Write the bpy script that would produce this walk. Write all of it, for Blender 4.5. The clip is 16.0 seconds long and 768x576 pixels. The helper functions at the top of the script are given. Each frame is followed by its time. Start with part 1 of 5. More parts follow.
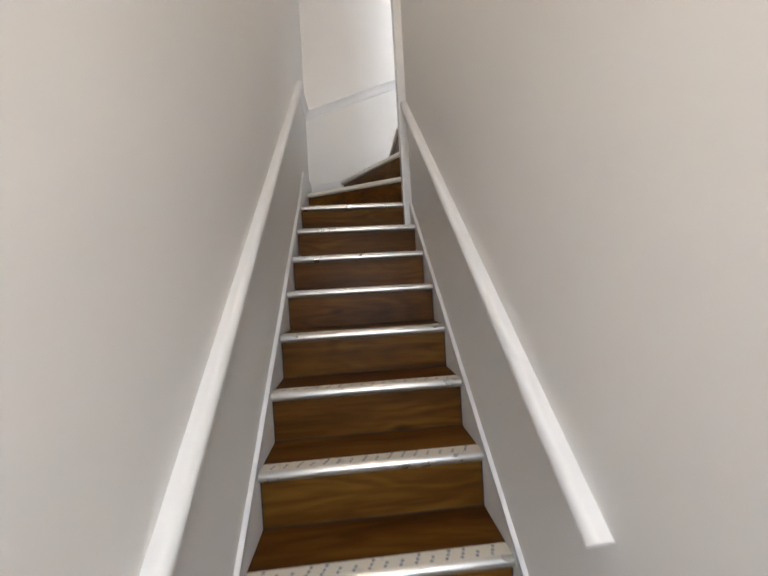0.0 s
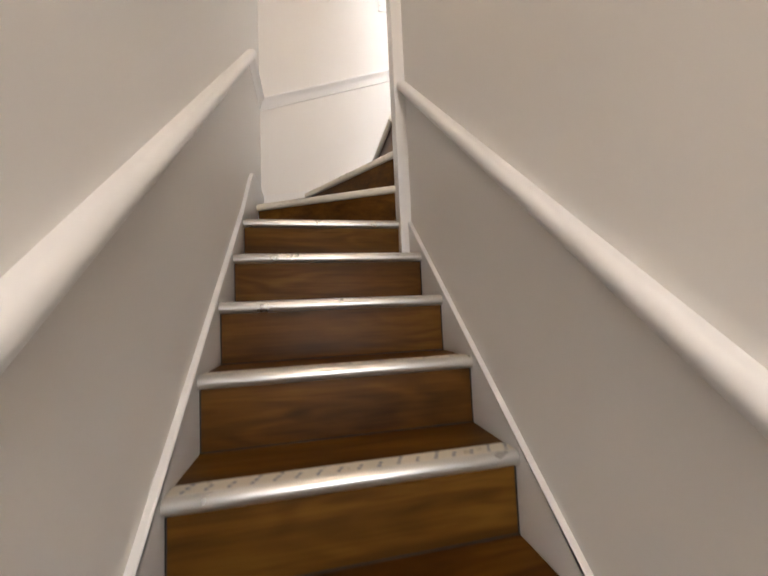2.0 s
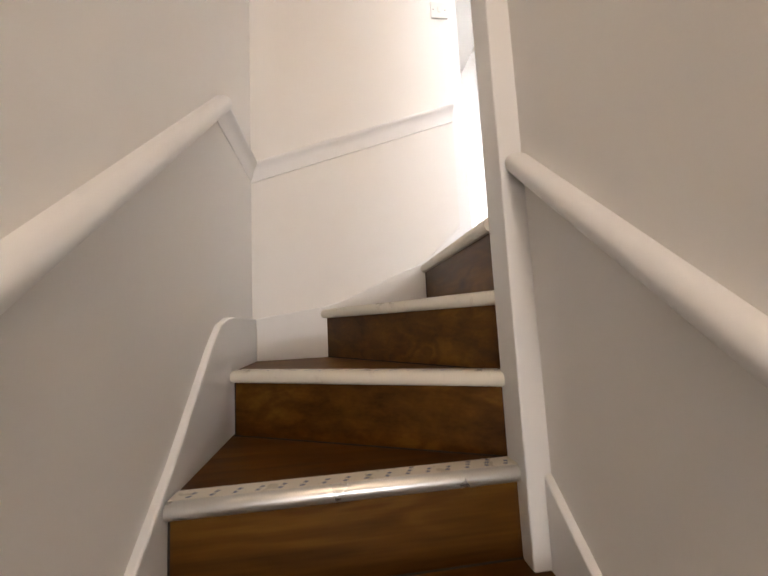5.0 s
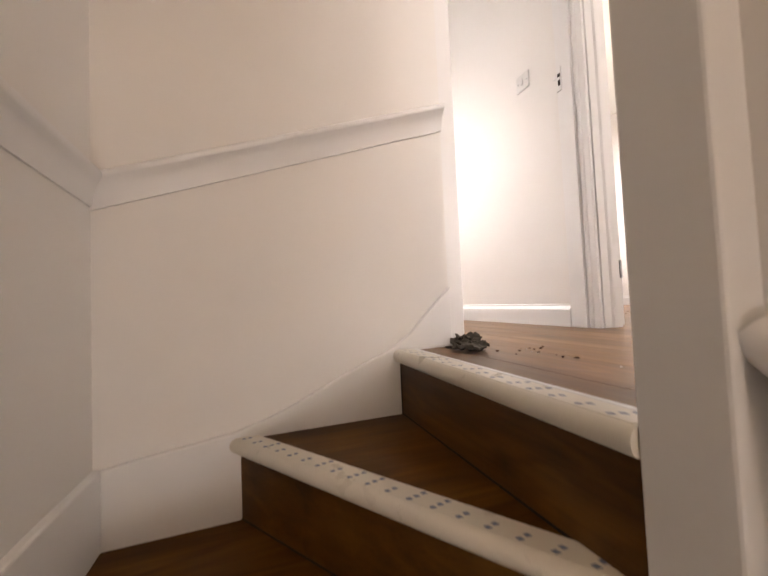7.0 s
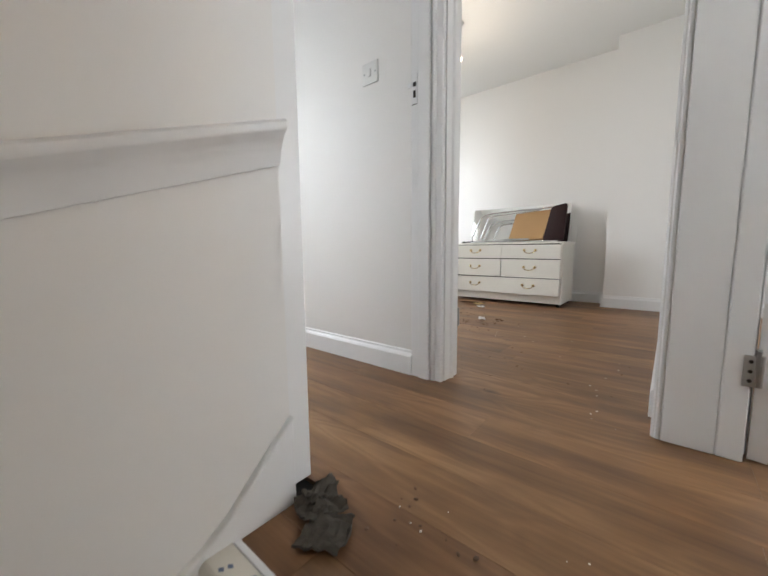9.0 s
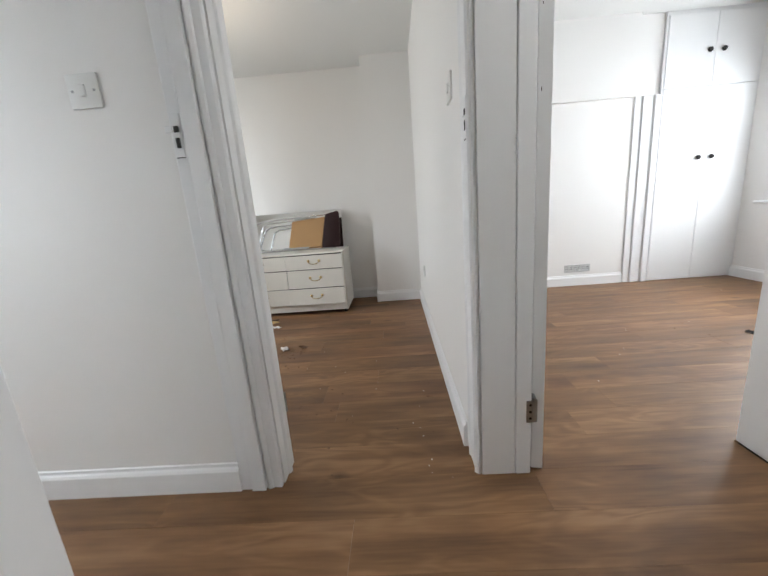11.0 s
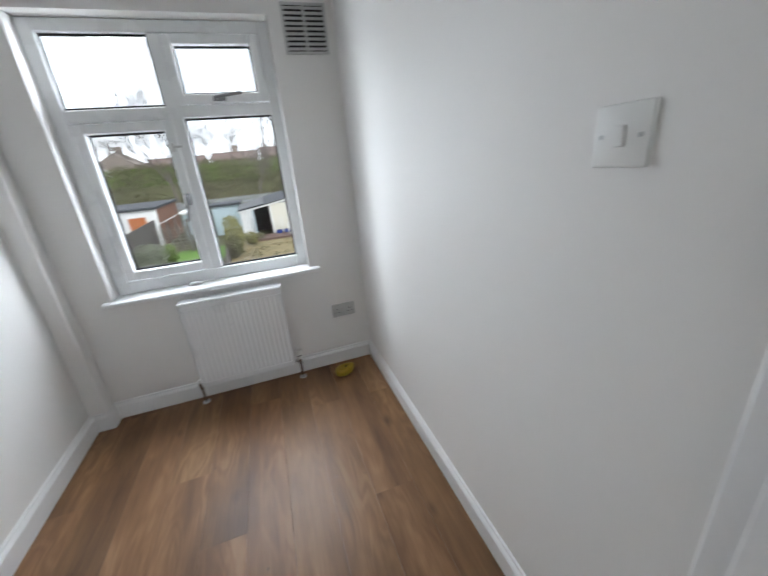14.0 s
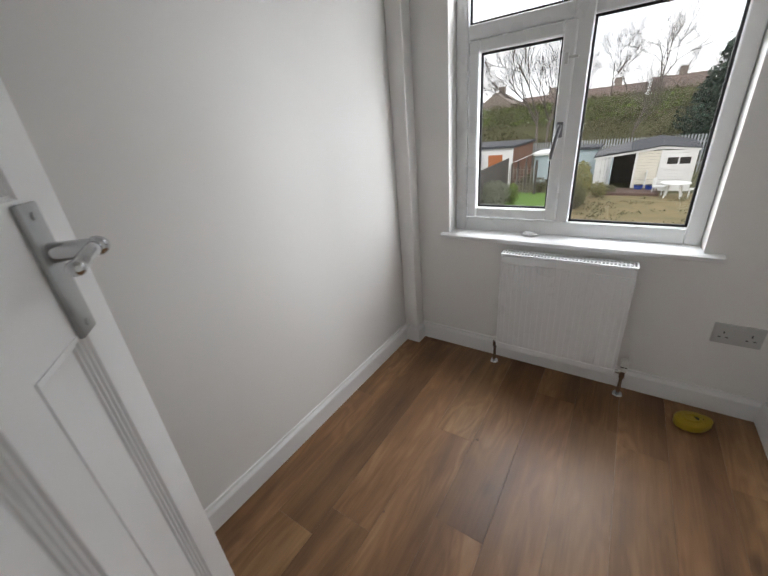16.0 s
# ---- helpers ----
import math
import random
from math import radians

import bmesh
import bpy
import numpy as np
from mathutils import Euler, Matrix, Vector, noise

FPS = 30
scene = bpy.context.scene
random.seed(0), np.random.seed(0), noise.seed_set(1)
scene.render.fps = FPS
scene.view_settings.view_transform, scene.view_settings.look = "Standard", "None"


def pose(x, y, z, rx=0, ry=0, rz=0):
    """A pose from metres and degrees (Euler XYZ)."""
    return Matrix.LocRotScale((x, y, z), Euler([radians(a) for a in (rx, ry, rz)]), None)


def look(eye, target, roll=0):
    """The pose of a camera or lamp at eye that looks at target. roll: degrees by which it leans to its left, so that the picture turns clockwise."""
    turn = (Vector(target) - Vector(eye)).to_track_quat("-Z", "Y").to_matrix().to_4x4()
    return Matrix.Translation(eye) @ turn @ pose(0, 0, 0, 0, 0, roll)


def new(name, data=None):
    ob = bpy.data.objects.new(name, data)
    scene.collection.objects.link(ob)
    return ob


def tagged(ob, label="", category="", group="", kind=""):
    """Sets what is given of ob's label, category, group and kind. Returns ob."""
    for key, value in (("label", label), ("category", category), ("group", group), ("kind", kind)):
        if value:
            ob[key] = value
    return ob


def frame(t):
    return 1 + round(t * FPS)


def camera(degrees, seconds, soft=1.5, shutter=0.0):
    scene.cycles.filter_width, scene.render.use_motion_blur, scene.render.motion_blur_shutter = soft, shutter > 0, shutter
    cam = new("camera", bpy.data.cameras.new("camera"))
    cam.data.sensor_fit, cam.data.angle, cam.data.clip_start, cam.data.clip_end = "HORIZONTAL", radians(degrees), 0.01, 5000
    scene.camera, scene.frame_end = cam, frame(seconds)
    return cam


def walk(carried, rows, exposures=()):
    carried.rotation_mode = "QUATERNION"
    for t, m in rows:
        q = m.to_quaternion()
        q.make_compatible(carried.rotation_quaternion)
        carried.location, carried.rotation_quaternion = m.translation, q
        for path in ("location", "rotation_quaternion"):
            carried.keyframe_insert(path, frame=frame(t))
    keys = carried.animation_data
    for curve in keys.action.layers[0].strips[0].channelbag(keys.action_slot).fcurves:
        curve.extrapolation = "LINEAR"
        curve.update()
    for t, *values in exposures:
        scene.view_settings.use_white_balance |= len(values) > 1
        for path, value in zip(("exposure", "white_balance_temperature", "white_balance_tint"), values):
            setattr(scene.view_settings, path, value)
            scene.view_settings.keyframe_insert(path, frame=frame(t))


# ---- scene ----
cam = camera(96.2, 16.0, shutter=0.3)
PATH = [
    (0, (0.359, -0.935, 0.806), (0.515, 1.059, 0.783), -3.3),
    (0.5, (0.321, -0.677, 0.801), (0.512, 1.311, 0.909), -3.6),
    (1, (0.333, -0.532, 0.828), (0.582, 1.452, 0.865), -3.9),
    (1.5, (0.344, -0.334, 0.798), (0.7, 1.634, 0.809), -3.4),
    (2, (0.294, -0.109, 0.942), (0.704, 1.844, 1.075), -2.5),
    (2.5, (0.277, 0.026, 1.041), (0.62, 1.983, 1.265), -2.3),
    (3, (0.299, 0.205, 1.18), (0.548, 2.165, 1.489), -2.2),
    (3.5, (0.286, 0.368, 1.296), (0.521, 2.321, 1.653), -1.9),
    (4, (0.323, 0.522, 1.451), (0.594, 2.478, 1.768), -2.9),
    (4.2, (0.354, 0.574, 1.511), (0.583, 2.54, 1.797), -3.3),
    (6.5, (0.332, 1.143, 1.987), (0.854, 3.07, 2.103), -2.2),
    (7, (0.348, 1.299, 2.098), (1.023, 3.18, 2.178), -2.4),
    (7.5, (0.384, 1.425, 2.23), (1.226, 3.238, 2.271), -2.4),
    (8, (0.39, 1.517, 2.307), (1.469, 3.2, 2.243), -1.9),
    (8.5, (0.433, 1.581, 2.39), (1.738, 3.089, 2.236), -1.5),
    (9, (0.512, 1.673, 2.484), (2.04, 2.943, 2.254), -0.6),
    (9.5, (0.516, 1.725, 2.562), (2.236, 2.736, 2.42), 0.2),
    (10, (0.523, 1.804, 2.674), (2.396, 2.462, 2.435), -0.3),
    (10.2, (0.552, 1.823, 2.711), (2.468, 2.326, 2.431), -1.2),
    (12.3, (0.975, 1.98, 3.047), (2.896, 1.862, 2.503), -5.8),
    (12.5, (1.045, 1.97, 3.083), (2.949, 2.211, 2.523), -7.6),
    (13, (1.138, 2.034, 3.225), (2.772, 3.026, 2.636), -5.5),
    (13.5, (1.197, 2.178, 3.218), (2.381, 3.646, 2.554), -4.8),
    (14, (1.17, 2.303, 3.218), (1.727, 4.089, 2.511), -5.3),
    (14.5, (1.199, 2.353, 3.207), (1.054, 4.207, 2.471), -4.9),
    (15, (1.212, 2.388, 3.192), (0.537, 4.098, 2.404), -5.0),
    (15.5, (1.131, 2.509, 3.179), (0.165, 4.055, 2.355), -5.4),
    (16, (1.056, 2.678, 3.158), (-0.002, 4.16, 2.333), -5.4),
]
EXPOSURES = [(0, 0.95, 6250, 12), (1.0, 1.05, 6700, 14), (1.5, 1.1, 6600, 14), (2.5, 1.38, 7350, 18), (4, 1.32, 7050, 17), (6.5, 0.85, 7800, 23), (7.5, 0.45, 8100, 25), (8.5, 0.2, 7000, 15), (9.5, -0.05, 6550, 11), (10, -0.15, 6550, 11), (12.5, -0.15, 6400, 11), (13.0, -0.15, 6300, 10), (13.5, -0.2, 6200, 10), (14.0, -0.5, 6350, 11), (14.5, -0.95, 6700, 13), (16, -0.85, 6850, 14)]
walk(cam, [(t, look(eye, target, roll)) for t, eye, target, roll in PATH], EXPOSURES)

# ---- world and light ----
world = bpy.data.worlds.new("overcast_sky")
scene.world = world
world.use_nodes = True
wn, wl = world.node_tree.nodes, world.node_tree.links
wn.clear()
sky = wn.new("ShaderNodeTexSky")
sky.sky_type, sky.sun_disc = 'NISHITA', False
sky.sun_elevation, sky.sun_rotation = radians(40), radians(157)
sky.dust_density, sky.air_density = 4.0, 1.0
cloud = wn.new("ShaderNodeMixRGB")
cloud.inputs[0].default_value = 0.8
veil = wn.new("ShaderNodeTexNoise")
veil.inputs["Scale"].default_value, veil.inputs["Detail"].default_value = 2.6, 5.0
tone = wn.new("ShaderNodeMixRGB")
tone.inputs[1].default_value = (15.0, 16.8, 18.4, 1)
tone.inputs[2].default_value = (27.0, 28.2, 29.0, 1)
wl.new(wn.new("ShaderNodeTexCoord").outputs["Generated"], veil.inputs["Vector"])
wl.new(veil.outputs["Fac"], tone.inputs[0])
wl.new(tone.outputs[0], cloud.inputs[2])
bg = wn.new("ShaderNodeBackground")
bg.inputs[1].default_value = 0.15
wo = wn.new("ShaderNodeOutputWorld")
wl.new(sky.outputs[0], cloud.inputs[1])
wl.new(cloud.outputs[0], bg.inputs[0])
wl.new(bg.outputs[0], wo.inputs[0])


def lamp(name, kind, m, energy, color, **kw):
    data = bpy.data.lights.new(name, kind)
    data.energy, data.color = energy, color
    if kind == 'AREA':
        data.shape, data.size, data.size_y = 'RECTANGLE', kw["size"], kw["size_y"]
    elif kind == 'SUN':
        data.angle = kw["angle"]
    else:
        data.shadow_soft_size = kw["radius"]
    ob = new(name, data)
    ob.matrix_world = m
    return ob


WARM = (1.0, 0.85, 0.68)
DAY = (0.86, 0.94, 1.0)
lamp("sun", 'SUN', look((0, 0, 30), (-5, 12, 19)), 1.5, (1.0, 0.97, 0.93), angle=radians(20))
STAIR_BULB = (0.40, -0.50, 3.60)
HALL_BULB = (0.42, -1.30, 1.46)
LANDING_FILL = (1.08, 0.42, 3.96)
BED_BULB = (3.06, 3.03, 3.915)
lamp("stair_bulb_light", 'POINT', Matrix.Translation((STAIR_BULB[0], STAIR_BULB[1], STAIR_BULB[2] - 0.09)), 9.5, WARM, radius=0.045)
lamp("hall_bulb_light", 'POINT', Matrix.Translation((HALL_BULB[0], HALL_BULB[1], HALL_BULB[2] - 0.09)), 4, WARM, radius=0.045)
# added lamp over the landing, never in view, standing in for daylight there
lamp("landing_fill_light", 'POINT', Matrix.Translation(LANDING_FILL), 17, (0.88, 0.95, 1.0), radius=0.12)
lamp("bedroom_bulb_light", 'POINT', Matrix.Translation((BED_BULB[0], BED_BULB[1], BED_BULB[2] - 0.07)), 3.5, WARM, radius=0.03)
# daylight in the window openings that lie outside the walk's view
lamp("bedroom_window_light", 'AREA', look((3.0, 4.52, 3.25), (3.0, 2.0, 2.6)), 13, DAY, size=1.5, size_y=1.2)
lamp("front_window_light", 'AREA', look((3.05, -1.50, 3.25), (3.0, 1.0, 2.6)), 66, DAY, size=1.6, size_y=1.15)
# added unseen lamps above and beside the small bedroom's window stand in for sky
lamp("box_sky_fill_above", 'AREA', look((0.84, 5.15, 4.45), (0.84, 3.0, 2.6)), 125, DAY, size=1.1, size_y=0.9)
lamp("box_sky_fill_west", 'AREA', look((-1.3, 7.0, 3.7), (1.5, 3.0, 2.9)), 150, DAY, size=1.0, size_y=2.6)
lamp("box_sky_fill_east", 'AREA', look((2.05, 5.15, 3.35), (0.1, 3.4, 2.9)), 125, DAY, size=0.8, size_y=1.2)
lamp("front_door_light", 'AREA', look((0.55, -2.93, 0.75), (0.4, 0.0, 0.6)), 9, (0.75, 0.88, 1.0), size=0.4, size_y=0.8)

# ---- materials ----


def material(name, base, rough=0.5, metal=0.0, vary=0.06, scale=3.0, bump=0.0, bump_scale=60.0, spec=0.5, stretch=(1, 1, 1), tint=None, emit=0.0, coat=0.0, island=False, worn=0.09):
    """A paint, plastic, cloth or metal: base colour with stains at a large and a fine scale, uneven gloss, fine relief."""
    m = bpy.data.materials.new(name)
    m.use_nodes = True
    n, l = m.node_tree.nodes, m.node_tree.links
    p = n["Principled BSDF"]
    tc = n.new("ShaderNodeTexCoord")
    mp = n.new("ShaderNodeMapping")
    mp.inputs["Scale"].default_value = stretch
    geo = n.new("ShaderNodeNewGeometry")
    l.new(geo.outputs["Position"], mp.inputs[0])
    big = n.new("ShaderNodeTexNoise")
    big.inputs["Scale"].default_value, big.inputs["Detail"].default_value = scale, 3
    fine = n.new("ShaderNodeTexNoise")
    fine.inputs["Scale"].default_value, fine.inputs["Detail"].default_value = bump_scale, 4
    l.new(mp.outputs[0], big.inputs[0])
    l.new(mp.outputs[0], fine.inputs[0])
    ramp = n.new("ShaderNodeMix")
    ramp.data_type = 'RGBA'
    dark = tint or tuple(c * (1 - 2 * vary) for c in base)
    ramp.inputs[6].default_value = (*dark, 1)
    ramp.inputs[7].default_value = (*(min(1, c * (1 + vary)) for c in base), 1)
    add = n.new("ShaderNodeMath")
    add.operation = 'MULTIPLY_ADD'
    add.inputs[1].default_value = 0.35
    l.new(fine.outputs[0], add.inputs[0])
    mul = n.new("ShaderNodeMath")
    mul.operation = 'MULTIPLY'
    mul.inputs[1].default_value = 0.75
    l.new(big.outputs[0], mul.inputs[0])
    l.new(mul.outputs[0], add.inputs[2])
    l.new(add.outputs[0], ramp.inputs[0])
    if island:
        r2 = n.new("ShaderNodeMath")
        r2.operation = 'MULTIPLY_ADD'
        r2.inputs[1].default_value = 0.6
        r2.inputs[2].default_value = -0.2
        l.new(geo.outputs["Random Per Island"], r2.inputs[0])
        sm = n.new("ShaderNodeMath")
        sm.operation = 'ADD'
        sm.use_clamp = True
        l.new(add.outputs[0], sm.inputs[0])
        l.new(r2.outputs[0], sm.inputs[1])
        l.new(sm.outputs[0], ramp.inputs[0])
    l.new(ramp.outputs[2], p.inputs["Base Color"])
    rr = n.new("ShaderNodeMapRange")
    rr.inputs[3].default_value, rr.inputs[4].default_value = max(0.02, rough - worn), min(1, rough + worn)
    l.new(big.outputs[0], rr.inputs[0])
    l.new(rr.outputs[0], p.inputs["Roughness"])
    p.inputs["Metallic"].default_value = metal
    p.inputs["Specular IOR Level"].default_value = spec
    p.inputs["Coat Weight"].default_value = coat
    if bump:
        b = n.new("ShaderNodeBump")
        b.inputs["Strength"].default_value, b.inputs["Distance"].default_value = bump, 0.002
        l.new(fine.outputs[0], b.inputs["Height"])
        l.new(b.outputs[0], p.inputs["Normal"])
    if emit:
        p.inputs["Emission Color"].default_value = (*base, 1)
        p.inputs["Emission Strength"].default_value = emit
    return m


def wood(name, light, mid, dark, axis, rough=0.35, gold=0.35, spec=0.38, figured=1.0, calm=1.0, fineness=85.0, blotch=1.0):
    """Laminate with a printed walnut grain along axis (0 x, 1 y): streaks, cathedral rings, fibres, rare knots, each board its own tone."""
    m = bpy.data.materials.new(name)
    m.use_nodes = True
    n, l = m.node_tree.nodes, m.node_tree.links
    p = n["Principled BSDF"]

    def calc(op, a, b, c=None):
        q = n.new("ShaderNodeMath")
        q.operation = op
        for i, v in enumerate((a, b, c)):
            if v is None:
                continue
            if isinstance(v, (int, float)):
                q.inputs[i].default_value = v
            else:
                l.new(v, q.inputs[i])
        return q.outputs[0]

    geo, info = n.new("ShaderNodeNewGeometry"), n.new("ShaderNodeObjectInfo")
    rnd = info.outputs["Random"]
    shift = n.new("ShaderNodeVectorMath")
    shift.operation = 'MULTIPLY_ADD'
    shift.inputs[1].default_value = (17.0, 23.0, 9.0)
    l.new(rnd, shift.inputs[0])
    l.new(geo.outputs["Position"], shift.inputs[2])

    def cloud_of(across, along, detail, bend=0.0):
        mp = n.new("ShaderNodeMapping")
        s = [across] * 3
        s[axis] = along
        mp.inputs["Scale"].default_value = s
        l.new(shift.outputs[0], mp.inputs[0])
        t = n.new("ShaderNodeTexNoise")
        t.inputs["Scale"].default_value, t.inputs["Detail"].default_value = 1.0, detail
        t.inputs["Distortion"].default_value = bend
        l.new(mp.outputs[0], t.inputs[0])
        return t.outputs[0]

    streak = cloud_of(13.0, 1.0, 3, 0.4)
    patch = cloud_of(5.0, 1.5, 3)
    figure = cloud_of(9.0, 1.9, 2, 0.5)
    fibre = cloud_of(150.0, 5.0, 4)
    pore = cloud_of(60.0, 9.0, 3)
    rings = calc('SINE', calc('MULTIPLY', figure, fineness), 0.0)
    # rings show only in parts of a board
    ring_in = n.new("ShaderNodeMapRange")
    ring_in.inputs[1].default_value, ring_in.inputs[2].default_value = 0.42, 0.62
    ring_in.inputs[3].default_value, ring_in.inputs[4].default_value = 0.02 * figured, 0.10 * figured
    l.new(patch, ring_in.inputs[0])
    v = calc('MULTIPLY', streak, 0.75 * calm)
    v = calc('MULTIPLY_ADD', patch, 0.5 * blotch, v)
    v = calc('MULTIPLY_ADD', rings, ring_in.outputs[0], v)
    v = calc('MULTIPLY_ADD', fibre, 0.22 * calm, v)
    v = calc('MULTIPLY_ADD', pore, 0.16, v)
    v = calc('MULTIPLY_ADD', rnd, 0.09, v)
    v = calc('ADD', v, -0.385 + 0.485 * (1 - calm) - 0.25 * (blotch - 1))
    ramp = n.new("ShaderNodeValToRGB")
    e = ramp.color_ramp.elements
    e[0].position, e[0].color = 0.20, (*dark, 1)
    e[1].position, e[1].color = 0.80, (*light, 1)
    mid_e = e.new(0.50)
    mid_e.color = (*mid, 1)
    l.new(v, ramp.inputs[0])
    # some boards are redder and cooler, some golden
    hue = n.new("ShaderNodeMix")
    hue.data_type = 'RGBA'
    hue.blend_type = 'MULTIPLY'
    hue.inputs[7].default_value = (0.97, 0.90, 0.95, 1)
    turn = calc('FRACT', calc('MULTIPLY', rnd, 7.31), 0.0)
    l.new(calc('MULTIPLY', turn, gold * 2), hue.inputs[0])
    l.new(ramp.outputs[0], hue.inputs[6])
    # knots, in about one cell out of eight
    mk = n.new("ShaderNodeMapping")
    sk = [8.0, 8.0, 8.0]
    sk[axis] = 4.2
    mk.inputs["Scale"].default_value = sk
    l.new(shift.outputs[0], mk.inputs[0])
    vor = n.new("ShaderNodeTexVoronoi")
    vor.inputs["Scale"].default_value = 1.0
    l.new(mk.outputs[0], vor.inputs[0])
    kr = n.new("ShaderNodeMapRange")
    kr.inputs[1].default_value, kr.inputs[2].default_value = 0.04, 0.22
    kr.inputs[3].default_value, kr.inputs[4].default_value = 0.7, 0.0
    wob = calc('MULTIPLY_ADD', pore, 0.12, calc('ADD', vor.outputs["Distance"], -0.05))
    l.new(wob, kr.inputs[0])
    sep = n.new("ShaderNodeSeparateColor")
    l.new(vor.outputs["Color"], sep.inputs[0])
    pick = calc('LESS_THAN', sep.outputs[0], 0.16)
    km = n.new("ShaderNodeMix")
    km.data_type = 'RGBA'
    km.inputs[7].default_value = (*(c * 0.6 for c in dark), 1)
    l.new(calc('MULTIPLY', kr.outputs[0], pick), km.inputs[0])
    l.new(hue.outputs[2], km.inputs[6])
    l.new(km.outputs[2], p.inputs["Base Color"])
    rr = n.new("ShaderNodeMapRange")
    rr.inputs[3].default_value, rr.inputs[4].default_value = rough - 0.05, rough + 0.10
    p.inputs["Specular IOR Level"].default_value = spec
    l.new(pore, rr.inputs[0])
    l.new(rr.outputs[0], p.inputs["Roughness"])
    b = n.new("ShaderNodeBump")
    b.inputs["Strength"].default_value, b.inputs["Distance"].default_value = 0.15, 0.001
    l.new(pore, b.inputs["Height"])
    l.new(b.outputs[0], p.inputs["Normal"])
    return m


WALL = material("wall_paint", (0.80, 0.785, 0.765), 0.55, vary=0.012, scale=1.6, bump=0.10, bump_scale=220)
CEIL = material("ceiling_paint", (0.80, 0.80, 0.785), 0.8, vary=0.015, scale=2.0, bump=0.15, bump_scale=150)
GLOSS = material("white_gloss_paint", (0.80, 0.80, 0.80), 0.34, vary=0.008, scale=2.5, worn=0.0)
UPVC = material("white_window_plastic", (0.80, 0.81, 0.81), 0.28, vary=0.01, scale=5)
FLOOR_WOOD = wood("walnut_floor_laminate", (0.350, 0.202, 0.098), (0.205, 0.108, 0.048), (0.078, 0.038, 0.020), 1, 0.38, spec=0.32, calm=0.76, figured=0.6, fineness=55.0, blotch=1.3)
STAIR_WOOD_Y = wood("walnut_winder_laminate", (0.190, 0.088, 0.015), (0.104, 0.043, 0.007), (0.036, 0.014, 0.003), 1, 0.36, spec=0.3, figured=1.0, fineness=42.0)
STAIR_WOOD = wood("walnut_stair_laminate", (0.190, 0.088, 0.015), (0.104, 0.043, 0.007), (0.036, 0.014, 0.003), 0, 0.36, spec=0.10, figured=0.8, fineness=34.0)
ALU = material("satin_aluminium", (0.66, 0.65, 0.63), 0.30, metal=0.85, vary=0.05, scale=14, bump=0.04, bump_scale=300)
FILM = material("cream_protective_film", (0.74, 0.70, 0.62), 0.3, vary=0.04, scale=20)
INK = material("blue_print", (0.17, 0.215, 0.32), 0.4, vary=0.15, scale=120)
DARK = material("dark_gap", (0.02, 0.018, 0.016), 0.8, vary=0.1)
CHROME = material("chrome", (0.62, 0.63, 0.64), 0.12, metal=1.0, vary=0.04, scale=30)
STEEL = material("dull_steel", (0.40, 0.41, 0.41), 0.32, metal=1.0, vary=0.1, scale=40)
BRASS = material("brass", (0.72, 0.58, 0.33), 0.25, metal=1.0, vary=0.1, scale=40)
ENAMEL = material("radiator_enamel", (0.80, 0.81, 0.82), 0.3, vary=0.01, scale=4)
PLASTIC = material("white_switch_plastic", (0.74, 0.74, 0.72), 0.35, vary=0.02, scale=20)
GREYPLASTIC = material("grey_socket_plastic", (0.52, 0.52, 0.51), 0.4, vary=0.03, scale=20)
CHEST = material("worn_cream_laminate", (0.78, 0.76, 0.70), 0.35, vary=0.04, scale=7, bump=0.05)
TAN = material("tan_hardboard", (0.45, 0.265, 0.115), 0.7, vary=0.08, scale=5, bump=0.2, bump_scale=180)
VINYL = material("dark_brown_vinyl", (0.030, 0.014, 0.014), 0.6, vary=0.15, scale=12, spec=0.2, bump=0.2, bump_scale=160)
RAG = material("grey_brown_felt", (0.075, 0.064, 0.05), 0.95, vary=0.25, scale=18, bump=0.6, bump_scale=240)
CHIP = material("plaster_chips", (0.70, 0.66, 0.60), 0.9, vary=0.15, scale=60, island=True)
DIRT = material("brown_crumbs", (0.13, 0.075, 0.045), 0.9, vary=0.3, scale=60, island=True)
PAPER = material("white_paper", (0.80, 0.80, 0.80), 0.6, vary=0.05, scale=30)
CARD = material("buff_card", (0.62, 0.47, 0.22), 0.7, vary=0.08, scale=30)
YELLOW = material("yellow_plastic", (0.36, 0.25, 0.012), 0.45, vary=0.06, scale=30)
BULBGLOW = material("glowing_bulb", (1.0, 0.72, 0.42), 0.3, vary=0.0, emit=14)
BLIND = material("grey_blind_cloth", (0.30, 0.31, 0.33), 0.8, vary=0.05, scale=10, bump=0.2)
HANDLE = material("grey_painted_metal", (0.16, 0.16, 0.165), 0.4, vary=0.08, scale=30)
RUBBER = material("black_gasket", (0.012, 0.012, 0.013), 0.5, vary=0.1)


def glass_material(name, rough=0.0, tint=(1, 1, 1)):
    m = bpy.data.materials.new(name)
    m.use_nodes = True
    p = m.node_tree.nodes["Principled BSDF"]
    p.inputs["Base Color"].default_value = (*tint, 1)
    p.inputs["Roughness"].default_value = rough
    p.inputs["IOR"].default_value = 1.45
    p.inputs["Transmission Weight"].default_value = 1.0
    return m


GLASS = glass_material("clear_glass")
MIRROR = material("mirror_silver", (0.86, 0.88, 0.88), 0.03, metal=1.0, vary=0.0)

# ---- building helpers ----


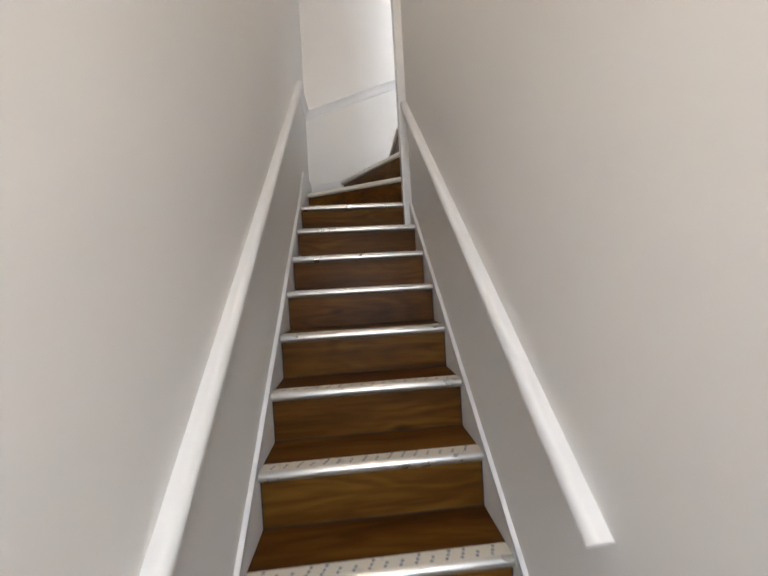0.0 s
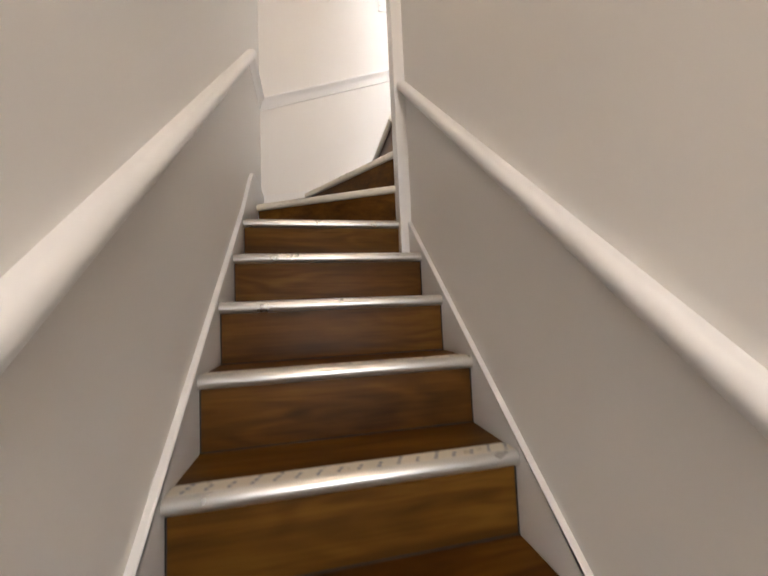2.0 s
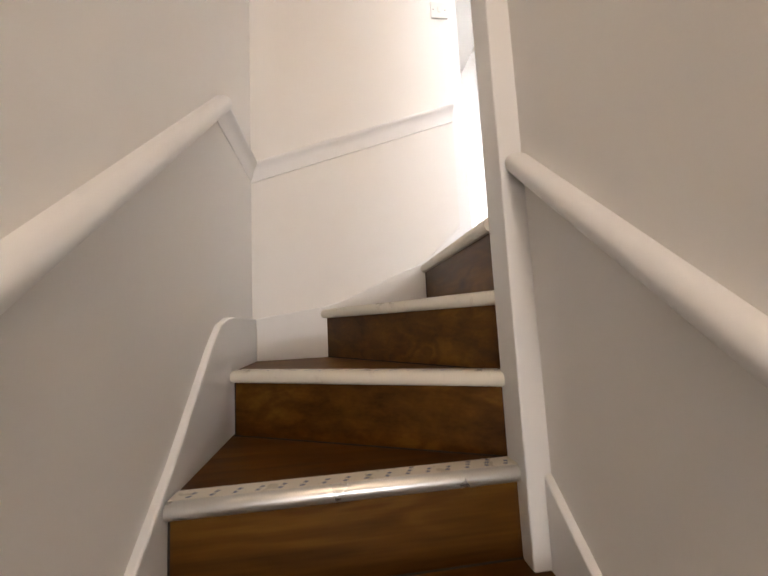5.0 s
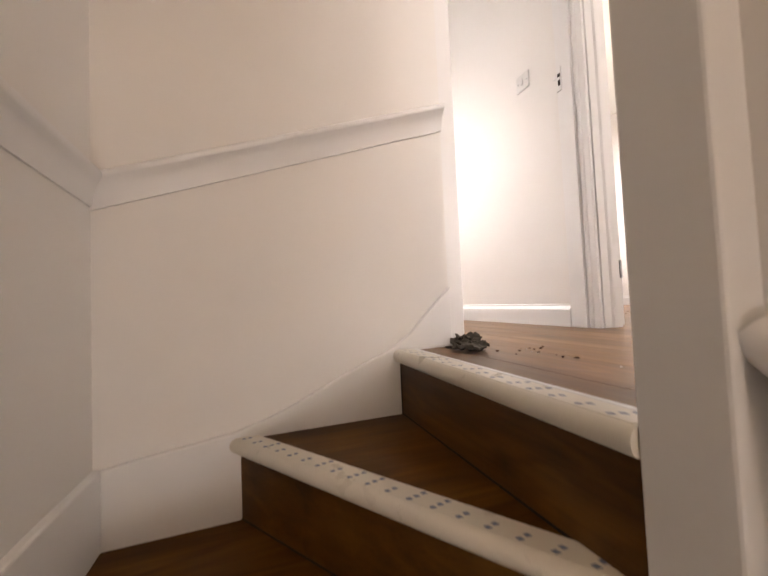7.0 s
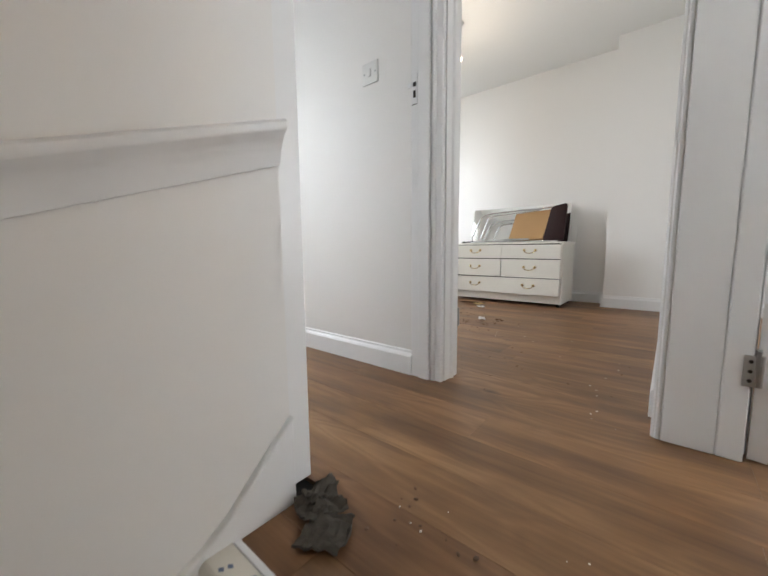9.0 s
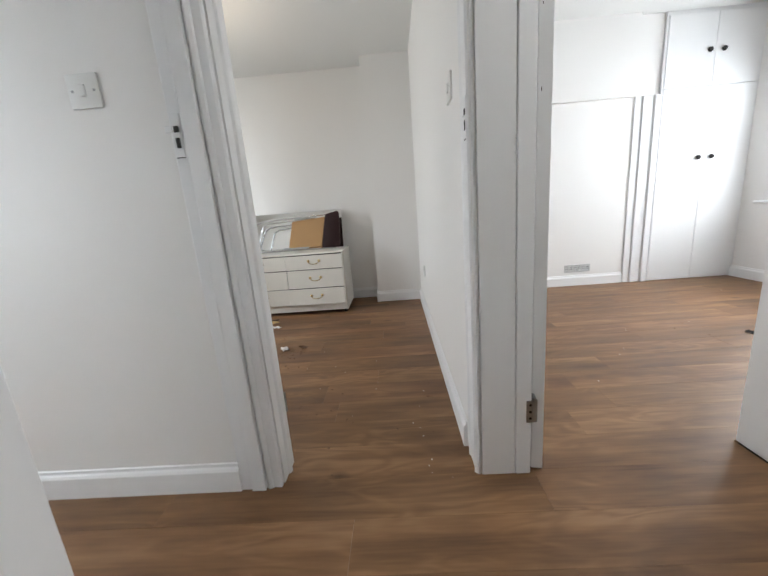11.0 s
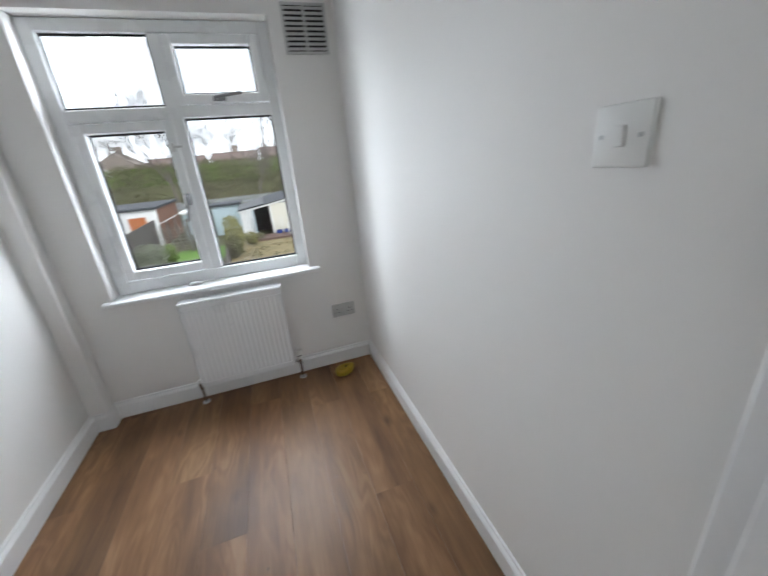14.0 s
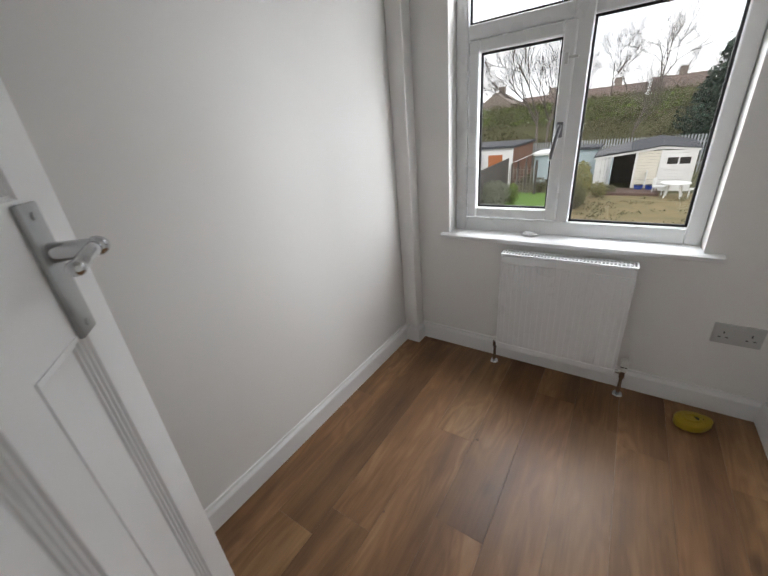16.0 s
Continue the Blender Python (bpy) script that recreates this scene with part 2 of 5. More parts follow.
def box(bm, x0, y0, z0, x1, y1, z1, bevel=0.0, seg=1):
    m = Matrix.Translation(((x0 + x1) / 2, (y0 + y1) / 2, (z0 + z1) / 2)) @ Matrix.Diagonal((abs(x1 - x0), abs(y1 - y0), abs(z1 - z0), 1))
    v = bmesh.ops.create_cube(bm, size=1, matrix=m)["verts"]
    if bevel:
        e = list({e for w in v for e in w.link_edges})
        bmesh.ops.bevel(bm, geom=e, offset=bevel, segments=seg, affect='EDGES', profile=0.5)
    return bm


def boxed(*a, **k):
    return box(bmesh.new(), *a, **k)


def cyl(bm, p0, p1, r0, r1=None, n=16, caps=True):
    p0, p1 = Vector(p0), Vector(p1)
    d = p1 - p0
    m = Matrix.Translation((p0 + p1) / 2) @ d.to_track_quat('Z', 'Y').to_matrix().to_4x4()
    bmesh.ops.create_cone(bm, cap_ends=caps, segments=n, radius1=r0, radius2=r0 if r1 is None else r1, depth=d.length, matrix=m)
    return bm


def ball(bm, c, r, sx=1, sy=1, sz=1, u=16, v=10):
    bmesh.ops.create_uvsphere(bm, u_segments=u, v_segments=v, radius=r, matrix=Matrix.Translation(c) @ Matrix.Diagonal((sx, sy, sz, 1)))
    return bm


def prism(bm, pts, up, a0, a1):
    """A polygon of 3D points with the coordinate `up` (0, 1 or 2) set to a0 and to a1, closed."""
    def at(p, a):
        q = list(p)
        q.insert(up, a)
        return bm.verts.new(q)
    lo, hi = [at(p, a0) for p in pts], [at(p, a1) for p in pts]
    bm.faces.new(lo)
    bm.faces.new(hi)
    for i in range(len(pts)):
        j = (i + 1) % len(pts)
        bm.faces.new((lo[i], lo[j], hi[j], hi[i]))
    bmesh.ops.recalc_face_normals(bm, faces=bm.faces)
    return bm


def sweep(bm, profile, p0, p1, u, v, cut0=None, cut1=None):
    """A moulding: the profile (u, v) run from p0 to p1."""
    p0, p1, u, v = Vector(p0), Vector(p1), Vector(u), Vector(v)
    a = [bm.verts.new(p0 + u * s + v * t) for s, t in profile]
    b = [bm.verts.new(p1 + u * s + v * t) for s, t in profile]
    bm.faces.new(a)
    bm.faces.new(b)
    for i in range(len(profile)):
        j = (i + 1) % len(profile)
        bm.faces.new((a[i], a[j], b[j], b[i]))
    bmesh.ops.recalc_face_normals(bm, faces=bm.faces)
    return bm


def tube(bm, pts, r, n=10):
    for a, b in zip(pts, pts[1:]):
        cyl(bm, a, b, r, n=n)
    for p in pts[1:-1]:
        ball(bm, p, r, u=n, v=6)
    return bm


def finish(name, bm, mat, smooth=False):
    me = bpy.data.meshes.new(name)
    bm.to_mesh(me)
    bm.free()
    me.materials.append(mat)
    if smooth:
        me.shade_smooth()
        me.set_sharp_from_angle(angle=radians(38))
    return new(name, me)


def part(name, bm, mat, parent, label="", smooth=False):
    ob = finish(name, bm, mat, smooth)
    ob.parent = parent
    return tagged(ob, label)


def thing(name, label, category, m=None, group=""):
    ob = new(name)
    ob.empty_display_size = 0.1
    if m is not None:
        ob.matrix_world = m
    return tagged(ob, label, category, group)


def setting(name, bm, mat, label, category, smooth=False):
    return tagged(finish(name, bm, mat, smooth), label, category, kind="structure")


# ---- the plan ----
R, G, L = 0.195, 0.215, 1.95        # rise, going, landing level
W = 0.76                            # stair width between the strings
HALL = -0.78                        # lower floor
C1, C2, C3 = 4.20, 4.17, 4.30       # ceilings: stairwell and landing, back bedroom, front bedroom
BACK = 2.27                         # wall behind the winders
XS = 1.675                          # landing face of the bedrooms' wall
YW = 4.35                           # inner face of the rear wall

# ---- walls ----
bm = boxed(-0.15, -2.7, HALL, -0.018, BACK, C1)
setting("wall_stair_west", bm, WALL, "warm white painted plaster wall beside the staircase", "wall")
bm = boxed(0.778, -2.7, HALL, 0.87, 1.48, C1)
# unseen closing wall under the landing, added to keep sky from showing through
box(bm, 0.80, 1.48, HALL, 0.87, 2.40, 1.69)
setting("wall_stair_east", bm, WALL, "warm white painted plaster wall between staircase and landing", "wall")
bm = boxed(-0.15, BACK, HALL, 0.914, 2.40, C1)
box(bm, 0.914, BACK, 3.97, XS, 2.40, C1)
setting("wall_stair_north", bm, WALL, "warm white painted wall behind the winding top steps", "wall")
bm = boxed(-0.15, -2.83, HALL, 0.26, -2.70, C1)
box(bm, 0.26, -2.83, HALL, 0.80, -2.70, 0.2)
box(bm, 0.26, -2.83, 1.25, 0.80, -2.70, C1)
box(bm, 0.80, -2.83, HALL, 0.95, -2.70, C1)
setting("wall_hall_south", bm, WALL, "plain white end wall of the lower hall", "wall")
setting("hall_ceiling", boxed(-0.15, -2.7, 1.62, 0.87, -1.08, 1.9), CEIL, "plain white ceiling of the lower hall", "ceiling")
setting("wall_stairwell_south", boxed(-0.025, -1.20, 1.9, 0.785, -1.08, C1), WALL, "plain white wall above the lower hall", "wall")
bm = boxed(XS, 2.40, L, 1.79, YW, 4.35)
box(bm, XS, 1.68, 3.97, 1.79, 2.40, 4.35)
box(bm, 1.69, 1.505, L, 1.79, 1.68, 4.35)
box(bm, XS, 0.74, 3.97, 1.79, 1.505, 4.35)
box(bm, XS, -1.37, L, 1.79, 0.74, 4.35)
setting("wall_landing_east", bm, WALL, "white wall between landing and bedrooms with two doorways", "wall")
setting("wall_landing_south", boxed(0.87, 0.10, L, XS, 0.22, C1), WALL, "plain white wall closing the landing", "wall")
bm = boxed(-0.07, 2.40, L, 0.06, YW, 4.35)
setting("wall_box_west", bm, WALL, "white painted wall of the small empty bedroom", "wall")
# rear wall with the two windows
bm = boxed(-0.07, YW, HALL, 0.325, 4.60, 4.5)
box(bm, 0.325, YW, HALL, 1.35, 4.60, 2.63)
box(bm, 0.325, YW, 3.90, 1.35, 4.60, 4.5)
box(bm, 1.35, YW, HALL, 2.2, 4.60, 4.5)
box(bm, 2.2, YW, HALL, 3.8, 4.60, 2.65)
box(bm, 2.2, YW, 3.87, 3.8, 4.60, 4.5)
box(bm, 3.8, YW, HALL, 4.4, 4.60, 4.5)
setting("wall_rear_north", bm, WALL, "white painted outer wall with a window opening", "wall")
bm = boxed(4.27, 1.50, L, 4.40, YW, 4.35)
box(bm, 4.05, 1.68, L, 4.27, 2.11, 4.35)
setting("wall_bedroom_east", bm, WALL, "white wall with a shallow chimney breast", "wall")
setting("wall_partition", boxed(1.79, 1.52, L, 4.27, 1.68, 4.35), WALL, "white partition wall between the two larger bedrooms", "wall")
bm = boxed(4.15, -1.5, L, 4.40, 1.50, 4.35)
box(bm, 4.10, -0.32, 3.655, 4.15, 1.52, 4.35)
setting("wall_front_bedroom_east", bm, WALL, "white recessed bedroom wall under a deep bulkhead", "wall")
bm = boxed(1.675, -1.62, L, 2.3, -1.37, 4.35)
box(bm, 2.3, -1.62, L, 3.885, -1.37, 2.655)
box(bm, 2.3, -1.62, 3.88, 3.885, -1.37, 4.35)
box(bm, 3.885, -1.62, L, 4.40, -1.37, 4.35)
setting("wall_front_south", bm, WALL, "white front wall with a window opening", "wall")

# ---- ceilings ----
setting("ceiling_landing", boxed(-0.15, -1.67, C1, XS, 2.40, C1 + 0.1), CEIL, "plain white ceiling over stairs and landing", "ceiling")
setting("ceiling_box_room", boxed(-0.07, 2.40, 4.22, XS, YW, 4.32), CEIL, "plain white ceiling of the small bedroom", "ceiling")
setting("ceiling_back_bedroom", boxed(1.79, 1.68, C2, 4.27, YW, C2 + 0.1), CEIL, "plain white bedroom ceiling with softened edges", "ceiling")
setting("ceiling_front_bedroom", boxed(1.79, -1.37, C3, 4.15, 1.52, C3 + 0.04), CEIL, "plain white bedroom ceiling", "ceiling")
setting("roof_slab", boxed(-0.2, -2.9, 4.5, 4.45, 4.62, 4.6), CEIL, "plain closed slab above the upper floor", "roof")

# ---- floors (boards are added last) ----
bm = boxed(0.87, 0.1, 1.70, XS + 0.115, 1.562, L - 0.012)
box(bm, 0.76, 1.562, 1.70, XS + 0.115, 2.40, L - 0.012)
box(bm, -0.07, 2.40, 1.70, XS + 0.115, YW, L - 0.012)
box(bm, 1.79, -1.37, 1.70, 4.30, YW, L - 0.012)
FLOOR = setting("floor", bm, DARK, "brown walnut laminate floor on landing and bedrooms", "floor")
setting("hall_floor", boxed(-0.03, -2.7, HALL - 0.1, 0.79, 1.0, HALL), STAIR_WOOD, "brown laminate floor of the lower hall", "floor")

# ---- skirting, architraves, linings ----
SKIRT = [(0, 0), (0.016, 0), (0.016, 0.078), (0.012, 0.086), (0.007, 0.092), (0.006, 0.102), (0, 0.104)]


def skirting(name, runs):
    bm = bmesh.new()
    for (x0, y0), (x1, y1), (ux, uy) in runs:
        sweep(bm, SKIRT, (x0, y0, L), (x1, y1, L), (ux, uy, 0), (0, 0, 1))
    setting(name, bm, GLOSS, "white gloss skirting board with a moulded top", "skirting board")


skirting("baseboard_box_room", [((XS, 2.484), (XS, YW), (-1, 0)), ((0.145, YW), (XS - 0.016, YW), (0, -1)), ((0.06, 2.40), (0.06, 4.27), (1, 0)),
                                ((0.076, 4.27), (0.145, 4.27), (0, -1)), ((0.145, 4.254), (0.145, YW - 0.016), (1, 0))])
skirting("baseboard_back_bedroom", [((1.83, 1.68), (4.05, 1.68), (0, 1)), ((4.05, 1.696), (4.05, 2.11), (-1, 0)), ((4.034, 2.11), (4.27, 2.11), (0, 1)), ((4.27, 2.126), (4.27, YW), (-1, 0))])
skirting("baseboard_front_bedroom", [((4.15, -0.33), (4.15, 1.50), (-1, 0)), ((1.80, -1.37), (4.12, -1.37), (0, 1))])
setting("corner_pipe_boxing", boxed(0.06, 4.27, L, 0.145, YW, 4.22, bevel=0.004), WALL, "white boxed-in pipe in the room corner", "pipe boxing")

# small bedroom doorway
bm = boxed(0.914, 2.298, L, 0.986, 2.405, 3.97, bevel=0.002)
setting("door_frame_box_west", bm, GLOSS, "white gloss door lining at the top of the stairs", "door frame")
bm = boxed(1.663, 2.398, L, 1.70, 2.484, 3.97, bevel=0.003)
box(bm, 1.656, 2.398, L, 1.663, 2.446, 3.95, bevel=0.002)
setting("door_frame_box_east", bm, GLOSS, "white gloss door lining with a stop", "door frame")
bm = boxed(0.94, 2.30, 3.93, 1.68, 2.484, 3.97, bevel=0.002)
setting("door_head_box", bm, GLOSS, "white gloss door head", "door frame")
ARCH = [(0, 0), (0.052, 0), (0.052, 0.012), (0.048, 0.016), (0.024, 0.014), (0.020, 0.019), (0.011, 0.022), (0.004, 0.019), (0, 0.014)]
bm = sweep(bmesh.new(), ARCH, (1.685, 2.398, L), (1.685, 2.398, 3.97), (0, -1, 0), (-1, 0, 0))
sweep(bm, [(0, 0), (0.10, 0), (0.10, -0.012), (0.062, -0.012), (0.056, -0.02), (0.046, -0.018), (0.040, -0.010), (0.0, -0.010)], (1.69, 2.352, L), (1.69, 2.352, 3.97), (1, 0, 0), (0, 1, 0))
setting("door_architrave", bm, GLOSS, "white gloss moulded architrave between two doorways", "architrave")
setting("door_lining_bedroom_north", boxed(1.69, 2.355, L, 1.793, 2.40, 3.97, bevel=0.002), GLOSS, "white gloss lining of the bedroom doorway", "door frame")
# pier between the two bedroom doorways
bm = boxed(1.682, 1.556, L, 1.69, 1.664, 3.99, bevel=0.002)
box(bm, 1.679, 1.505, L, 1.69, 1.555, 3.99, bevel=0.003)
box(bm, 1.735, 1.494, L, 1.80, 1.505, 3.97)
sweep(bm, [(0, 0), (0.115, 0), (0.115, 0.010), (0.10, 0.018), (0.09, 0.013), (0.02, 0.012), (0.012, 0.018), (0, 0.006)], (1.686, 1.668, L), (1.686, 1.668, 3.97), (1, 0, 0), (0, 1, 0))
setting("door_pier", bm, GLOSS, "white gloss pier between two bedroom doorways", "door frame")

# full-height post at the head of the stair wall
bm = boxed(0.722, 1.478, 6 * R + 0.003, 0.885, 1.562, C1, bevel=0.004, seg=2)
setting("newel_post", bm, GLOSS, "white gloss full-height post where the stairs turn", "newel post")

# ---- staircase ----
STAIRS = tagged(new("staircase"), "narrow walnut laminate staircase with silver nosings and winders", "staircase", kind="structure")
NOSE = {i: ((0.0015, i * G), (W - 0.0015, i * G)) for i in range(-3, 8)}
NOSE[7] = ((0.0015, 1.502), (0.737, 1.502))
NOSE[8] = ((0.0015, 1.906), (0.737, 1.535))
NOSE[9] = ((0.267, BACK - 0.016), (0.734, 1.556))
NOSE[10] = ((0.713, BACK - 0.016), (0.713, 1.562))


def level(i):
    return L if i == 10 else i * R + 0.012


def inward(i):
    (x0, y0), (x1, y1) = NOSE[i]
    n = Vector((-(y1 - y0), x1 - x0, 0)).normalized()
    return n


def tread(i, pts):
    bm = prism(bmesh.new(), pts, 2, level(i) - 0.02, level(i))
    part("tread", bm, STAIR_WOOD, STAIRS)


def riser(i):
    (x0, y0), (x1, y1) = NOSE[i]
    n = inward(i)
    a, b = Vector((x0, y0, 0)) + n * 0.020, Vector((x1, y1, 0)) + n * 0.020
    c, d = b + n * 0.016, a + n * 0.016
    bm = prism(bmesh.new(), [(p.x, p.y) for p in (a, b, c, d)], 2, level(i - 1) + 0.003, level(i) - 0.012)
    part("riser", bm, STAIR_WOOD_Y if i > 8 else STAIR_WOOD, STAIRS)


NOSING = [(0.058, 0.0), (0.058, 0.0035), (0.016, 0.0045)] + [(0.013 - 0.015 * math.sin(a), -0.0135 + 0.018 * math.cos(a)) for a in [radians(k) for k in range(10, 181, 17)]] + [(0.019, -0.0315), (0.019, 0.0)]


def nosing(i, film=True):
    (x0, y0), (x1, y1) = NOSE[i]
    n, z = inward(i), level(i)
    p0, p1 = Vector((x0, y0, z)), Vector((x1, y1, z))
    bar = part("nosing", sweep(bmesh.new(), NOSING, p0, p1, n, (0, 0, 1)), FILM if i > 7 else ALU, STAIRS, "stair nosing under cream protective film" if i > 7 else "silver aluminium stair nosing", smooth=True)
    e = (p1 - p0).normalized()
    part("protective_film", sweep(bmesh.new(), [(0.010, 0.0048), (0.055, 0.0042), (0.055, 0.0050), (0.010, 0.0056)], p0 + e * 0.004, p1 - e * 0.004, n, (0, 0, 1)), FILM, bar, "cream protective film with blue print")
    bm = bmesh.new()
    rng = random.Random(40 + i)
    length = (p1 - p0).length
    s = 0.03 + rng.random() * 0.02
    while s < length - 0.02:
        for k, off in ((0.019, 0.0), (0.032, 0.006), (0.046, 0.012)):
            if k > 0.04 and rng.random() < 0.6:
                continue
            c = p0 + e * (s + off) + n * k + Vector((0, 0, 0.0059))
            q = [c + e * (0.0070 * u) + n * (0.0048 * v) for u, v in ((-1, -0.3), (0.1, -1), (1, 0.4), (-0.2, 1))]
            bm.faces.new([bm.verts.new(w) for w in q])
        s += 0.044
    part("printed_marks", bm, INK, bar)
    return bar


for i in range(-3, 7):
    y = i * G
    tread(i, [(0.0015, y + 0.012), (W - 0.0015, y + 0.012), (W - 0.0015, y + G + 0.03), (0.0015, y + G + 0.03)])
tread(7, [(0.0015, 1.51), (0.737, 1.51), (0.737, 1.575), (0.0015, 1.94)])
tread(8, [(0.0015, 1.915), (0.737, 1.545), (0.748, 1.575), (0.31, BACK - 0.018), (0.0015, BACK - 0.018)])
tread(9, [(0.277, BACK - 0.018), (0.738, 1.566), (0.75, 1.575), (0.75, BACK - 0.018)])
def sealant(i):
    """Dark joint where the riser meets the tread below it and the strings."""
    (x0, y0), (x1, y1) = NOSE[i]
    n = inward(i)
    e = (Vector((x1, y1, 0)) - Vector((x0, y0, 0))).normalized()
    a, b = Vector((x0, y0, 0)) + n * 0.020, Vector((x1, y1, 0)) + n * 0.020
    z0, z1 = level(i - 1), level(i) - 0.032
    for p, q, za, zb in ((a, b, z0, z0 + 0.0035), (a, a + e * 0.0035, z0, z1), (b - e * 0.0035, b, z0, z1)):
        bm = prism(bmesh.new(), [(w.x, w.y) for w in (p - n * 0.002, q - n * 0.002, q + n * 0.001, p + n * 0.001)], 2, za, zb)
        part("sealant", bm, DARK, STAIRS, "dark sealant joint")


for i in range(-3, 11):
    riser(i)
    nosing(i)
    sealant(i)
part("edge_strip", boxed(0.7725, 1.563, L, 0.785, BACK - 0.016, L + 0.004, bevel=0.001), GLOSS, STAIRS, "white edging strip behind the top nosing")
part("infill_board", boxed(0.724, 1.5625, L - 0.03, 0.7725, BACK - 0.016, L), STAIR_WOOD, STAIRS)


def string_top(y, off):
    return y * R / G + off


def beaded(bm, pts, up, a0, a1, rim):
    """A board with its upper edge eased."""
    prism(bm, pts, up, a0, a1)
    e = [e for e in bm.edges if all(abs(v.co[up] - rim) < 1e-5 for v in e.verts)]
    bmesh.ops.bevel(bm, geom=e, offset=0.005, segments=2, affect='EDGES', profile=0.5)
    return bm


curve = [(-0.9, -0.786), (1.55, string_top(1.55, 0.03)), (1.68, 1.575), (1.76, 1.662), (1.83, 1.722), (1.91, 1.745), (2.02, 1.748), (BACK, 1.745)]
foot = [(BACK, HALL), (-0.9, HALL)]
part("string", beaded(bmesh.new(), curve + foot, 0, -0.022, 0.0, 0.0), GLOSS, STAIRS, "white gloss stair string", smooth=False)
curve = [(-0.9, -0.786), (1.478, string_top(1.478, 0.03)), (1.478, HALL), (-0.9, HALL)]
part("string", beaded(bmesh.new(), curve, 0, W, 0.782, W), GLOSS, STAIRS, "white gloss stair string")
curve = [(0.0, 1.745), (0.07, 1.757), (0.17, 1.770), (0.278, 1.785), (0.35, 1.805), (0.42, 1.832), (0.50, 1.868), (0.564, 1.898), (0.716, 1.962), (0.77, 1.998), (0.83, 2.058), (0.914, 2.136), (0.914, 1.5), (0.0, 1.3)]
part("string", beaded(bmesh.new(), curve, 1, BACK - 0.016, BACK + 0.003, BACK - 0.016), GLOSS, STAIRS, "white gloss curved string behind the winders")

# handrails and dado
RAILP = [(0, -0.020)] + [(0.022 + 0.022 * math.sin(a), -0.0225 * math.cos(a)) for a in [radians(k) for k in range(0, 181, 15)]] + [(0, 0.020)]


def handrail(label, x, side, y0, z0, y1, z1):
    rail = thing("handrail", label, "handrail")
    d = Vector((0, y1 - y0, z1 - z0)).normalized()
    bm = sweep(bmesh.new(), RAILP, (x, y0, z0), (x, y1, z1), (side, 0, 0), d.cross(Vector((1, 0, 0))) * -1)
    part("rail", bm, GLOSS, rail, smooth=True)
    return rail


handrail("white gloss handrail fixed along the stair wall", -0.019, 1, -0.60, 0.095, 1.862, 2.437)
handrail("white gloss handrail with a square cut lower end", 0.779, -1, -0.36, 0.662 - 0.36 * 0.945, 1.478, 0.662 + 1.478 * 0.945)
DADO = [(0, 0), (0.006, 0), (0.009, 0.010), (0.012, 0.024), (0.017, 0.038), (0.024, 0.050), (0.032, 0.058), (0.036, 0.065), (0.035, 0.073), (0.028, 0.079), (0.0, 0.083)]
rail = thing("dado_rail", "white gloss moulded dado rail round the winders", "dado rail")
bm = sweep(bmesh.new(), DADO, (-0.019, 1.845, 2.362), (-0.019, BACK, 2.343), (1, 0, 0), (0, 0, 1.02))
part("side_length", bm, GLOSS, rail, smooth=True)
bm = sweep(bmesh.new(), DADO, (-0.02, BACK, 2.335), (0.914, BACK, 2.645), (0, -1, 0), (0, 0, 1.02))
part("rising_length", bm, GLOSS, rail, smooth=True)

# ---- doors ----
def lever(parent, name_label, side):
    plate = part("handle_plate", boxed(-0.022, 0, -0.085, 0.022, 0.008 * side, 0.085, bevel=0.003, seg=2), STEEL, parent, name_label, smooth=True)
    bm = cyl(bmesh.new(), (0, 0.006 * side, 0.025), (0, 0.056 * side, 0.025), 0.013, 0.0105, n=16)
    part("spindle", bm, CHROME, plate, smooth=True)
    bm = bmesh.new()
    tube(bm, [(-0.006, 0.053 * side, 0.025), (0.02, 0.053 * side, 0.024), (0.045, 0.051 * side, 0.019), (0.060, 0.049 * side, 0.016)], 0.0085, 12)
    ball(bm, (0.060, 0.049 * side, 0.016), 0.0095, 1.1, 1, 1)
    ball(bm, (-0.002, 0.054 * side, 0.025), 0.0125, 1, 1, 1)
    part("lever", bm, CHROME, plate, smooth=True)
    bm = bmesh.new()
    for z in (-0.07, 0.07):
        cyl(bm, (0, 0.0075 * side, z), (0, 0.0095 * side, z), 0.005, n=10)
    part("screw", bm, STEEL, plate)
    return plate


